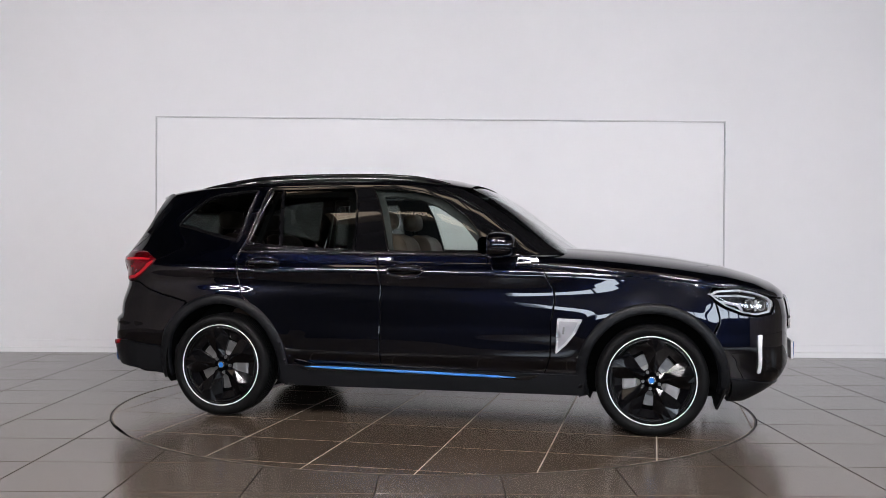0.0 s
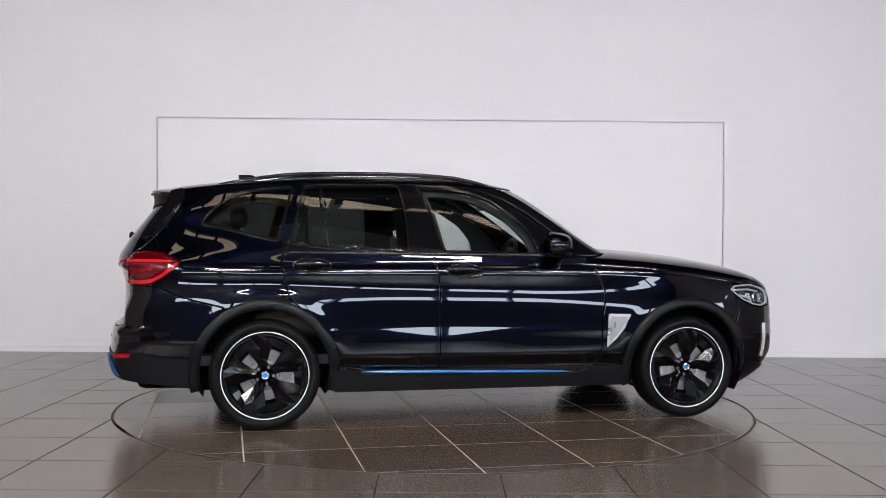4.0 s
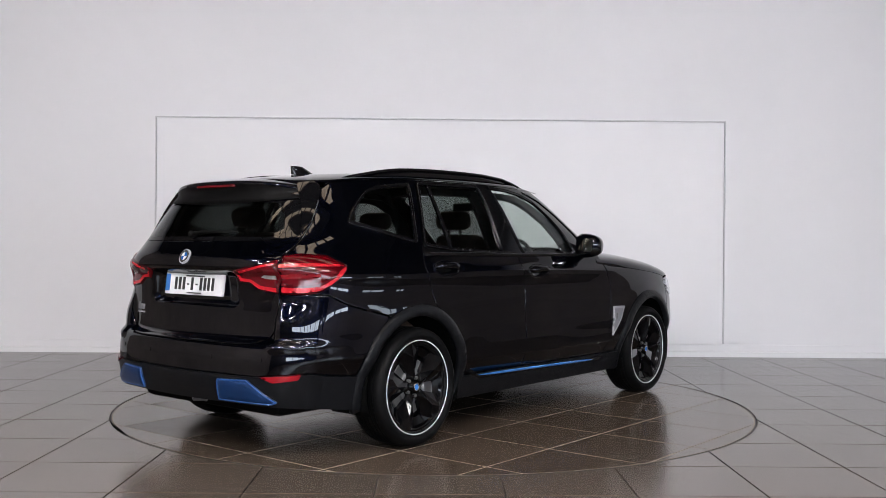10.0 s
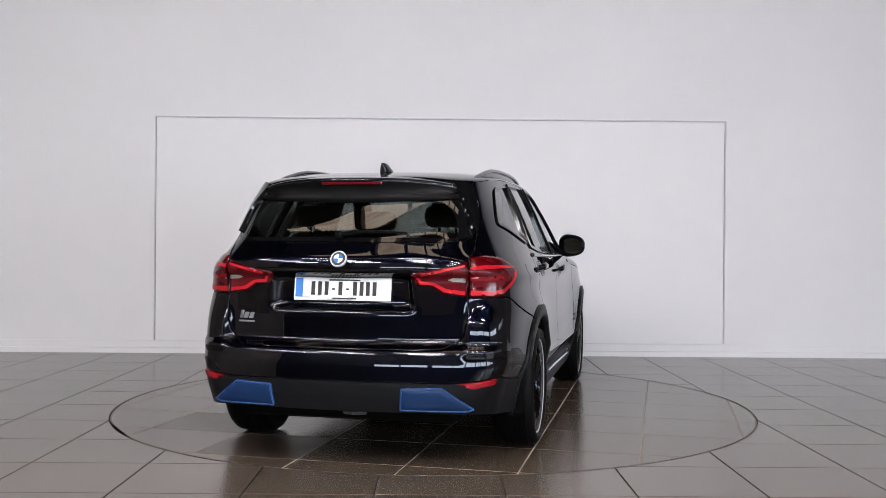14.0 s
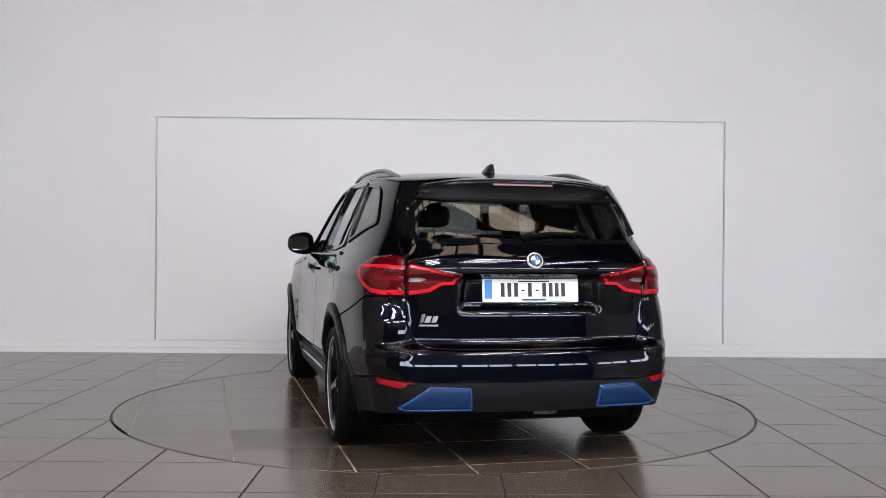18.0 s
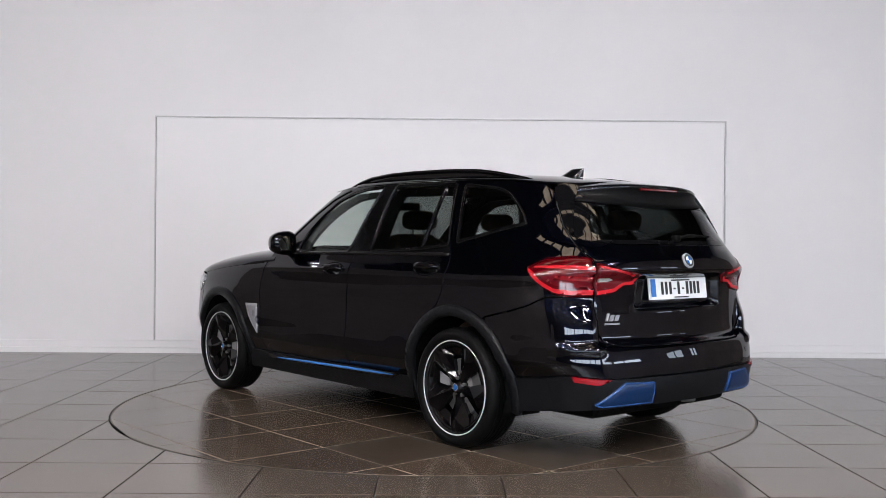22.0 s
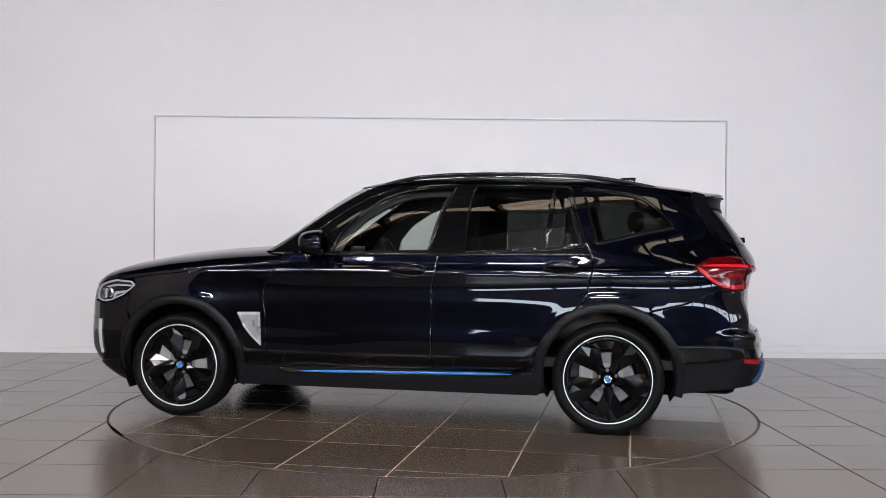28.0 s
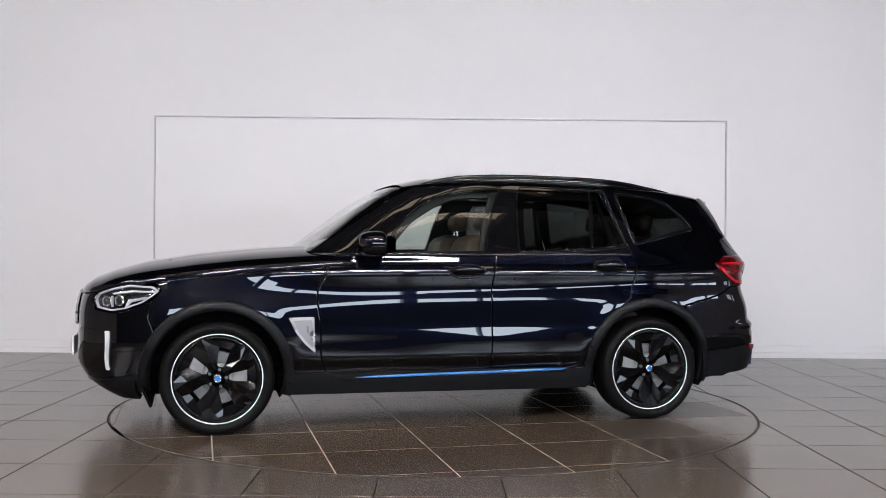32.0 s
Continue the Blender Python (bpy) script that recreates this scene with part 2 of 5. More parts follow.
    for y, w in ROOF_STRIPS:
        rl = tagged(obj("rooflight", boxed(-3.6, y - w / 2, TOP + 0.15, 3.2, y + w / 2, TOP + 0.2), M_ROOF_STRIP), "long warm roof strip with its light put in as glow", "rooflight", "rooflight strips", "structure")
        for i in range(1, 8):
            part("cross_bar", boxed(i * 0.85 - 3.6 - 0.05, y - w / 2, TOP - 0.02, i * 0.85 - 3.6 + 0.05, y + w / 2, TOP + 0.149), M_BEAM, rl, "dark cross bar")
    for i, y in enumerate((-9.3, -7.4, -4.80, -3.35, -1.75, 0.0, 2.2)):
        tagged(obj("roof_beam", boxed(WEST, y - 0.11, TOP - 0.42, EAST, y + 0.11, TOP - 0.002), M_BEAM), "dark steel roof beam across the hall", "beam", "roof beams", "structure")
    for i, (x, y) in enumerate(TUBES):
        t = empty("ceiling_light", "long white tube light hung under the roof", "lamp", "tube lights", pose(x, y, TOP - 0.62))
        part("housing", boxed(-0.75, -0.06, 0, 0.75, 0.06, 0.06, bevel=0.008), M_FIX, t)
        part("diffuser", boxed(-0.73, -0.026, -0.03, 0.73, 0.026, -0.001, bevel=0.008), M_TUBE, t, "glowing white tube cover")
        for sx in (-0.6, 0.6):
            part("hanger", boxed(sx - 0.004, -0.004, 0.06, sx + 0.004, 0.004, 0.62), M_BEAM, t)


RING_R = 2.283


def tile_mesh(x0, y0, x1, y1, top, keep=None, rad=0.0):
    """A bevelled tile; keep 'in' or 'out' of the circle of radius rad."""
    bm = bmesh.new()
    if keep is None:
        ring = [(x0, y0), (x1, y0), (x1, y1), (x0, y1)]
        cx, cy = (x0 + x1) / 2, (y0 + y1) / 2
    else:
        n = 16
        ring = []
        d = [(x0 + (x1 - x0) * k / n, y0) for k in range(n)] + [(x1, y0 + (y1 - y0) * k / n) for k in range(n)]
        d += [(x1 - (x1 - x0) * k / n, y1) for k in range(n)] + [(x0, y1 - (y1 - y0) * k / n) for k in range(n)]
        flag = [(math.hypot(*p) <= rad) == (keep == "in") for p in d]
        if not any(flag):
            return bm
        N = len(d)
        for i in range(N):
            p, q = d[i], d[(i + 1) % N]
            if flag[i]:
                ring.append(p)
            if flag[i] != flag[(i + 1) % N]:
                lo, hi = 0.0, 1.0
                for _ in range(20):
                    mid = (lo + hi) / 2
                    c = (p[0] + (q[0] - p[0]) * mid, p[1] + (q[1] - p[1]) * mid)
                    if ((math.hypot(*c) <= rad) == (keep == "in")) == flag[i]:
                        lo = mid
                    else:
                        hi = mid
                c = (p[0] + (q[0] - p[0]) * lo, p[1] + (q[1] - p[1]) * lo)
                ring.append(c)
                if flag[i]:
                    # follow the circle to where the outline comes back
                    j = i + 1
                    while not flag[j % N]:
                        j += 1
                    e = d[j % N]
                    a0, a1 = math.atan2(c[1], c[0]), math.atan2(e[1], e[0])
                    da = (a1 - a0 + math.pi) % (2 * math.pi) - math.pi
                    for k in range(1, 10):
                        a = a0 + da * k / 10
                        ring.append((rad * math.cos(a), rad * math.sin(a)))
        clean = []
        for p in ring:
            if not clean or math.hypot(p[0] - clean[-1][0], p[1] - clean[-1][1]) > 1e-4:
                clean.append(p)
        ring = clean
        if len(ring) < 3:
            return bm
        area = sum(a[0] * b[1] - a[1] * b[0] for a, b in zip(ring, ring[1:] + ring[:1])) / 2
        if area < 4e-4:
            return bm
        cx, cy = sum(p[0] for p in ring) / len(ring), sum(p[1] for p in ring) / len(ring)
    lo = [bm.verts.new((x, y, top - 0.012)) for x, y in ring]
    mi = [bm.verts.new((x, y, top - 0.0012)) for x, y in ring]
    hi = []
    for x, y in ring:
        dx, dy = cx - x, cy - y
        l = math.hypot(dx, dy) or 1
        hi.append(bm.verts.new((x + dx / l * 0.0015, y + dy / l * 0.0015, top)))
    n = len(ring)
    for a, b in ((lo, mi), (mi, hi)):
        for i in range(n):
            bm.faces.new([a[i], a[(i + 1) % n], b[(i + 1) % n], b[i]])
    bm.faces.new(hi)
    bmesh.ops.triangulate(bm, faces=[f for f in bm.faces if len(f.verts) > 4])
    return bm


TS, TX, TY = 0.6207, -0.28, -2.6544


def build_floor():
    floor = tagged(obj("floor", boxed(WEST, SOUTH, -0.011, EAST, WALL_Y, -0.0105), M_GROUT), "dark brown-grey tiled showroom floor", "floor", kind="structure")
    g = 0.0036
    rest = bmesh.new()
    whole = None
    for i in range(-16, 16):
        for j in range(-21, 11):
            x0, y0 = TX + i * TS, TY + j * TS
            x1, y1 = x0 + TS, y0 + TS
            x0, x1, y0, y1 = max(x0, WEST), min(x1, EAST), max(y0, SOUTH), min(y1, WALL_Y - 0.018)
            if x1 - x0 < 0.02 or y1 - y0 < 0.02:
                continue
            far = max(math.hypot(x, y) for x in (x0, x1) for y in (y0, y1))
            if far < RING_R:
                continue
            nx, ny = max(x0, min(0, x1)), max(y0, min(0, y1))
            cut = math.hypot(nx, ny) < RING_R + 0.012
            near = abs((x0 + x1) / 2) < 5.2 and -4.4 < y0 < 3.2
            if not near:
                box(rest, x0 + g, y0 + g, -0.012, x1 - g, y1 - g, 0.0)
                continue
            if cut:
                bm = tile_mesh(x0 + g, y0 + g, x1 - g, y1 - g, 0.0, "out", RING_R + 0.004)
                if bm.faces:
                    part("tile", bm, M_TILE, floor)
                else:
                    bm.free()
            elif y1 - y0 < TS - 0.001 or whole is None:
                o = part("tile", tile_mesh(x0 + g - x0, y0 + g - y0, x1 - g - x0, y1 - g - y0, 0.0), M_TILE, floor)
                o.location = (x0, y0, 0)
                if y1 - y0 > TS - 0.001:
                    whole = o.data
            else:
                o = new("tile", whole)
                o.parent, o.location = floor, (x0, y0, 0)
    tagged(part("far_tiles", rest, M_TILE, floor), kind="stuff")


def build_turntable():
    t = empty("turntable", "round floor turntable laid with worn brown-grey tiles", "turntable")
    part("disc", revolve(bmesh.new(), [(0, -0.0008), (RING_R - 0.012, -0.0008), (RING_R - 0.012, -0.0115), (RING_R - 0.004, -0.0115), (RING_R - 0.004, -0.06), (0, -0.06)], 96), M_GROUT_PALE, t, "worn grout bed, pale with joint glints in its colour")
    part("edge_ring", revolve(bmesh.new(), [(RING_R - 0.011, -0.012), (RING_R - 0.011, 0.0), (RING_R - 0.003, 0.0), (RING_R - 0.003, -0.012)], 128, closed=True), M_RING, t, "dark steel edge ring")
    g, s = 0.0034, 0.6080
    dark_tiles = ((-1.05, 1.20), (-1.70, 0.60))
    for i in range(-5, 6):
        for j in range(-5, 5):
            x0, y0 = -0.210 + i * s, -0.315 + j * s
            x1, y1 = x0 + s, y0 + s
            bm = tile_mesh(x0 + g, y0 + g, x1 - g, y1 - g, 0.0, "in", RING_R - 0.017)
            if bm.faces:
                dark = any(x0 < x < x1 and y0 < y < y1 for x, y in dark_tiles)
                part("tile", bm, M_TURN_DARK if dark else M_TURN, t, "darker worn tile" if dark else "")
            else:
                bm.free()
    return t


def turn_rows():
    rows = []
    for k in range(33):
        s = (k - 16) / 16
        rows.append((float(k), pose(0, 0, 0, 0, 0, 90.1008 + 6.6056 * (k - 16) + 0.3621 * s * s - 2.5552 * s ** 3)))
    return rows


# ---- the car: x forward from the rear axle, y to its left, z up ----
M_PAINT = mat("blue_black_metallic_paint", (0.0003, 0.0004, 0.0009), 0.02, spec=0.5)


def add_flakes(m, color, rough):
    """A soft coloured gleam under the clear coat, as metallic flakes give."""
    N, L = m.node_tree.nodes, m.node_tree.links
    gl, ad = N.new("ShaderNodeBsdfGlossy"), N.new("ShaderNodeAddShader")
    gl.inputs["Color"].default_value, gl.inputs["Roughness"].default_value = (*color, 1), rough
    L.new(N["Principled BSDF"].outputs[0], ad.inputs[0])
    L.new(gl.outputs[0], ad.inputs[1])
    L.new(ad.outputs[0], N["Material Output"].inputs[0])


add_flakes(M_PAINT, (0.0005, 0.0010, 0.0042), 0.22)
M_GLOSSB = mat("gloss_black_trim", (0.003, 0.003, 0.0035), 0.03, spec=0.5)
M_SATINB = mat("satin_black_trim", (0.003, 0.003, 0.0035), 0.08, spec=0.5)
M_CLAD = mat("dark_grey_plastic_cladding", (0.0046, 0.0050, 0.0062), 0.40, var=0.12, vscale=10, bump=0.25, bscale=900, spec=0.20)
M_DULLB = mat("dull_black_plastic", (0.0016, 0.0016, 0.0018), 0.5, var=0.2, vscale=12, spec=0.12)
M_UNDER = mat("black_underbody", (0.004, 0.004, 0.004), 0.8, var=0.3, vscale=8, spec=0.05)
M_RUBBER = mat("black_tyre_rubber", (0.0034, 0.0034, 0.0036), 0.55, var=0.25, vscale=14, bump=0.2, bscale=300, spec=0.10)
M_RIM = mat("gloss_black_alloy", (0.0012, 0.0012, 0.0016), 0.08, 0.0, spec=0.26)
M_SILVER = mat("bright_machined_alloy", (0.80, 0.80, 0.82), 0.32, 0.35, var=0.06, vscale=40)
M_STEEL = mat("brake_disc_steel", (0.16, 0.16, 0.16), 0.36, 0.7, var=0.25, vscale=30)
M_CALIPER = mat("grey_cast_caliper", (0.20, 0.20, 0.21), 0.5, 0.1, var=0.2, vscale=30)
M_HAT = mat("worn_disc_centre", (0.17, 0.167, 0.165), 0.45, 0.5, var=0.3, vscale=40)
M_BLUE = mat("satin_blue_plastic", (0.0040, 0.0225, 0.080), 0.30, spec=0.35, var=0.08, vscale=20)
# Lit copy of the insert's blue: the edge highlight is put into the colour.
M_BLUEEDGE = mat("lit_blue_edge", (0.014, 0.062, 0.21), 0.3)
M_STRIP = mat("bright_blue_strip", (0.030, 0.150, 0.44), 0.16, coat=1.0)
M_RED = mat("deep_red_lens", (0.058, 0.0005, 0.002), 0.08, spec=0.45)
M_RED2 = mat("bright_red_light_guide", (0.40, 0.010, 0.018), 0.15, spec=0.4)
M_RED3 = mat("smoked_red_lens", (0.085, 0.003, 0.006), 0.08, spec=0.5)
M_RED4 = mat("ribbed_red_reflector", (0.16, 0.004, 0.008), 0.12, spec=0.5)
M_REVERSE = mat("clear_lamp_facets", (0.55, 0.55, 0.55), 0.2, 0.6, var=0.3, vscale=60)
M_BADGE = mat("grey_satin_metal", (0.26, 0.26, 0.28), 0.45, 0.4, var=0.08, vscale=30)
M_REFL = mat("red_reflector", (0.24, 0.005, 0.011), 0.2, spec=0.5)
M_CHROME = mat("chrome", (0.86, 0.86, 0.88), 0.10, 1.0)
M_SATIN = mat("satin_silver", (0.40, 0.40, 0.43), 0.55, 0.1, var=0.06, vscale=40)
M_WHITE = mat("white_plate", (0.80, 0.80, 0.80), 0.4)
M_STICKER = mat("pale_green_paper", (0.45, 0.50, 0.45), 0.7, var=0.3, vscale=25)
M_INK = mat("black_ink", (0.01, 0.01, 0.01), 0.5)
M_EMBLUE = mat("emblem_blue_enamel", (0.02, 0.13, 0.42), 0.25, spec=0.4)
M_EUBLUE = mat("plate_blue", (0.03, 0.16, 0.48), 0.4)
M_TAN = mat("tan_leather", (0.095, 0.062, 0.046), 0.5, var=0.15, vscale=15, bump=0.2, bscale=260)
M_DARKIN = mat("dark_interior_plastic", (0.018, 0.018, 0.019), 0.6, var=0.15, vscale=10, bump=0.2, bscale=400)
M_LINER = mat("black_headliner", (0.03, 0.03, 0.031), 0.9, var=0.15, vscale=20)
M_GLASS = glass_mat("clear_tinted_glass", (0.72, 0.78, 0.75))
M_PRIV = glass_mat("dark_privacy_glass", (0.15, 0.165, 0.16))
M_LENS = glass_mat("clear_lamp_lens", (0.92, 0.93, 0.95))
M_LAMPIN = mat("bright_lamp_housing", (0.10, 0.10, 0.105), 0.16, 0.9, var=0.9, vscale=60)
M_MIRROR = mat("mirror_glass", (0.62, 0.65, 0.66), 0.02, 1.0)


def smooth_table(points, sigma, lo=0.0, hi=1.8):
    """A function through (t, value) points, rounded over sigma."""
    t = np.arange(lo - 0.2, hi + 0.2, 0.002)
    p = np.array(points, float)
    v = np.interp(t, p[:, 0], p[:, 1])
    # straight continuation at both ends
    s0, s1 = (p[1, 1] - p[0, 1]) / (p[1, 0] - p[0, 0]), (p[-1, 1] - p[-2, 1]) / (p[-1, 0] - p[-2, 0])
    v = np.where(t < p[0, 0], p[0, 1] + (t - p[0, 0]) * s0, v)
    v = np.where(t > p[-1, 0], p[-1, 1] + (t - p[-1, 0]) * s1, v)
    k = np.arange(-int(4 * sigma / 0.002), int(4 * sigma / 0.002) + 1) * 0.002
    w = np.exp(-k * k / (2 * sigma * sigma))
    pad = len(k) // 2
    ext = np.concatenate([v[0] + (v[1] - v[0]) * np.arange(-pad, 0), v, v[-1] + (v[-1] - v[-2]) * np.arange(1, pad + 1)])
    v = np.convolve(ext, w / w.sum(), "valid")
    return lambda q: np.interp(q, t, v)


XC = 0.4
# half width by height
WIDTH = smooth_table([(0.20, 0.845), (0.30, 0.872), (0.40, 0.889), (0.46, 0.901), (0.51, 0.9155), (0.555, 0.9270), (0.605, 0.9215), (0.65, 0.9165), (0.75, 0.9145), (0.825, 0.915), (0.86, 0.9148), (0.91, 0.9118), (0.95, 0.9118), (0.985, 0.9155), (1.003, 0.9145), (1.045, 0.8925), (1.12, 0.8668), (1.20, 0.834), (1.30, 0.794), (1.40, 0.753), (1.50, 0.708), (1.58, 0.668), (1.62, 0.645)], 0.012)
# rear centre line
REAR = smooth_table([(0.20, -0.86), (0.30, -0.965), (0.40, -1.000), (0.46, -1.008), (0.56, -1.002), (0.635, -0.985), (0.665, -0.920), (0.80, -0.917), (0.95, -0.921), (1.006, -0.924), (1.03, -0.960), (1.055, -0.962), (1.10, -0.952), (1.18, -0.900), (1.24, -0.862), (1.44, -0.700), (1.56, -0.600), (1.62, -0.55)], 0.012)
REAR_N = smooth_table([(0.2, 11.0), (0.5, 12.5), (0.75, 10.0), (0.92, 10.0), (1.06, 6.6), (1.2, 5.2), (1.36, 6.4), (1.6, 6.4)], 0.04)
BOW = smooth_table([(0.2, 0.13), (0.5, 0.145), (0.9, 0.150), (1.06, 0.13), (1.2, 0.10), (1.36, 0.07), (1.6, 0.09)], 0.05)
TAPER = smooth_table([(0.2, 0.0), (1.04, 0.0), (1.20, 0.035), (1.30, 0.055), (1.5, 0.065), (1.7, 0.065)], 0.03)
TAIL_IN = smooth_table([(0.20, 0.046), (0.456, 0.044), (0.516, 0.040), (0.664, 0.030), (0.816, 0.028), (0.93, 0.037), (0.99, 0.036), (1.05, 0.018), (1.13, 0.014), (1.25, 0.008), (1.40, 0.0), (1.80, 0.0)], 0.02)
NOSE_BOW = smooth_table([(0.2, 0.12), (1.2, 0.12)], 0.03)
WRAP = smooth_table([(0.20, 0.0), (0.60, 0.0), (0.67, 0.050), (0.76, 0.046), (0.88, 0.0), (1.8, 0.0)], 0.022)
# doors stand upright below their crease and tuck in at the sill
DOOR_LOW = smooth_table([(0.20, 0.0), (0.385, 0.0), (0.425, 0.0125), (0.46, 0.0215), (0.51, 0.0090), (0.555, -0.0008), (0.605, 0.0), (0.65, 0.0), (1.8, 0.0)], 0.010)
SCREEN_N = smooth_table([(1.10, 12.0), (1.20, 10.0), (1.40, 8.0), (1.60, 7.0)], 0.05)
FRONT = smooth_table([(0.20, 3.46), (0.27, 3.60), (0.34, 3.705), (0.41, 3.742), (0.47, 3.750), (0.60, 3.745), (0.75, 3.745), (0.85, 3.725), (0.90, 3.69), (0.95, 3.62), (1.0, 3.52), (1.2, 3.2)], 0.02)
SCREEN = smooth_table([(1.05, 2.48), (1.10, 2.39), (1.18, 2.262), (1.30, 2.11), (1.40, 1.985), (1.493, 1.855), (1.56, 1.74), (1.60, 1.65), (1.66, 1.48)], 0.02)


def bump(u, a):
    return np.exp(-(u / a) ** 2)


def step_up(u, a):
    return 1 / (1 + np.exp(-np.clip(u / a, -40, 40)))


def surf_a(al, z, gh):
    """The body's skin: angle round the plan (0 rear, pi front), height, upper (1) or lower (0) front."""
    al, z = np.asarray(al, float), np.asarray(z, float)
    sg, a = np.sign(al), np.abs(al)
    c, s = np.cos(a), np.sin(a)
    fr = c < 0
    n = np.where(fr, np.where(gh > 0.5, SCREEN_N(z), 8.0), REAR_N(z))
    half = np.where(fr, np.where(gh > 0.5, SCREEN(z), FRONT(z)) - XC, XC - REAR(z))
    # one direction serves all heights
    cc, ss = np.abs(c) / 1.0, s
    r = (cc ** n + ss ** n) ** (-1 / n)
    x = XC - np.sign(c) * half * r * cc
    y = WIDTH(z) * r * ss
    # the upper body narrows towards the tail
    y = y * (1 - TAPER(z) * np.clip((0.30 - x) / 0.70, 0, 1.5) ** 1.5)
    flank = np.clip((y - 0.5) / 0.3, 0, 1)
    # and the whole tail draws in behind the wheel
    y = y - TAIL_IN(z) * flank * np.clip((-0.02 - x) / 0.62, 0, 1.2) ** 1.6
    # the tail bows in plan
    x = x + np.where(fr, 0, BOW(z) * (y / 0.9) ** 2 * np.clip((XC - x) / 1.3, 0, 1) ** 3)
    # the nose bows back towards the lamps
    x = x - np.where(fr & (gh < 0.5), NOSE_BOW(z) * (y / 0.9) ** 2 * np.clip((x - XC) / 3.25, 0, 1) ** 10, 0)
    # the bumper wraps round the tail's corners, proud of the tailgate
    wrap = step_up(y - 0.655, 0.012) * WRAP(z) * np.clip((-x - 0.42) / 0.33, 0, 1)
    x = x - np.where(fr, 0, wrap)
    # flared wheel arches, fuller haunch over the rear wheel
    y = y + 0.024 * bump(x - 0.0, 0.48) * bump(z - 0.70, 0.22) * flank
    y = y + 0.046 * bump(x - 2.80, 0.55) * bump(z - 0.70, 0.28) * flank
    # the wing leans in towards the bonnet, the bumper's corner leans back above the arch
    y = y - 0.60 * np.clip(z - 0.90, 0, 0.12) ** 2 * bump(x - 3.05, 0.30) * flank
    y = y - 0.038 * np.clip(z - 0.66, 0, 0.12) * step_up(x - 3.25, 0.03) * flank
    # rolled flange round each wheel arch
    for cx in (0.0, 2.864):
        y = y + 0.0045 * step_up(0.512 - np.hypot(x - cx, z - 0.36), 0.019) * step_up(z - 0.45, 0.05) * flank
    # soft shoulder that dips into the doors below the handles
    zs = 0.965 - 0.020 * (x - 1.0)
    y = y - 0.007 * bump(z - zs + 0.075, 0.060) * flank * step_up(x + 0.45, 0.08) * step_up(3.0 - x, 0.1)
    # upright lower doors, their crease fading out towards both wheels
    door = flank * step_up(x - 0.44, 0.03) * step_up(2.42 - x, 0.03)
    y = y + door * (DOOR_LOW(z) - 0.0065 * bump(z - 0.56, 0.045) * (1 - bump(x - 1.12, 0.62)))
    # number plate recess in the tailgate
    yy = step_up(0.37 + 0.10 * np.clip(0.93 - z, -1, 0.12) - np.abs(y), 0.010)
    zz = step_up(1.012 - z, 0.006) * step_up(z - 0.842, 0.008)
    x = x + np.where(fr, 0, 0.046 * yy * zz)
    return x, y * np.where(sg == 0, 1, sg), z


# arc length on a reference slice gives the flat coordinate of the skin
_al = np.linspace(0, math.pi, 1801)
_x, _y, _ = surf_a(_al, np.full_like(_al, 0.75), np.zeros_like(_al))
_s = np.concatenate([[0], np.cumsum(np.hypot(np.diff(_x), np.diff(_y)))])
S_FRONT = _s[-1]


def to_a(s):
    s = np.asarray(s, float)
    over = s > S_FRONT
    s = np.where(over, 2 * S_FRONT - s, s)
    return np.where(over, -1, 1) * np.sign(s) * np.interp(np.abs(s), _s, _al)


def surf(s, z, gh=0):
    x, y, z = surf_a(to_a(np.asarray(s, float)), z, np.full(np.shape(s), gh))
    return np.stack([x, y, z], -1)


def surf_n(s, z, gh=0):
    e = 0.004
    s, z = np.asarray(s, float), np.asarray(z, float)
    du = surf(s + e, z, gh) - surf(s - e, z, gh)
    dv = surf(s, z + e, gh) - surf(s, z - e, gh)
    n = np.cross(dv, du)
    n /= np.linalg.norm(n, axis=-1)[..., None] + 1e-12
    p = surf(s, z, gh)
    out = n[..., 0] * (p[..., 0] - 1.3) / 2.3 + n[..., 1] * p[..., 1] * 1.2
    return n * np.where(out < 0, -1, 1)[..., None]


def sx(x, z, gh=0):
    """The flat point of a point on the left flank."""
    zz = z(x) if callable(z) else z
    X, Y, _ = surf_a(_al, np.full_like(_al, zz), np.full_like(_al, gh))
    o = np.argsort(X)
    return (float(np.interp(x, X[o], _s[o])), zz)


def ry(y, z):
    """The flat point of a point on the rear, y metres from the middle."""
    k = _al < math.pi / 2
    X, Y, _ = surf_a(_al[k], np.full(k.sum(), z), np.zeros(k.sum()))
    return (math.copysign(float(np.interp(abs(y), Y, _s[k])), y), z)


def fy(y, z, gh=1):
    k = _al > math.pi / 2 + 0.25
    X, Y, _ = surf_a(_al[k], np.full(k.sum(), z), np.full(k.sum(), gh))
    return (float(np.interp(abs(y), Y[::-1], _s[k][::-1])), z)


def in_poly(P, poly):
    poly = np.asarray(poly)
    x, y = P[:, 0], P[:, 1]
    inside = np.zeros(len(P), bool)
    for (x0, y0), (x1, y1) in zip(poly, np.roll(poly, -1, 0)):
        c = (y0 > y) != (y1 > y)
        with np.errstate(divide="ignore", invalid="ignore"):
            inside ^= c & (x < (x1 - x0) * (y - y0) / (y1 - y0) + x0)
    return inside


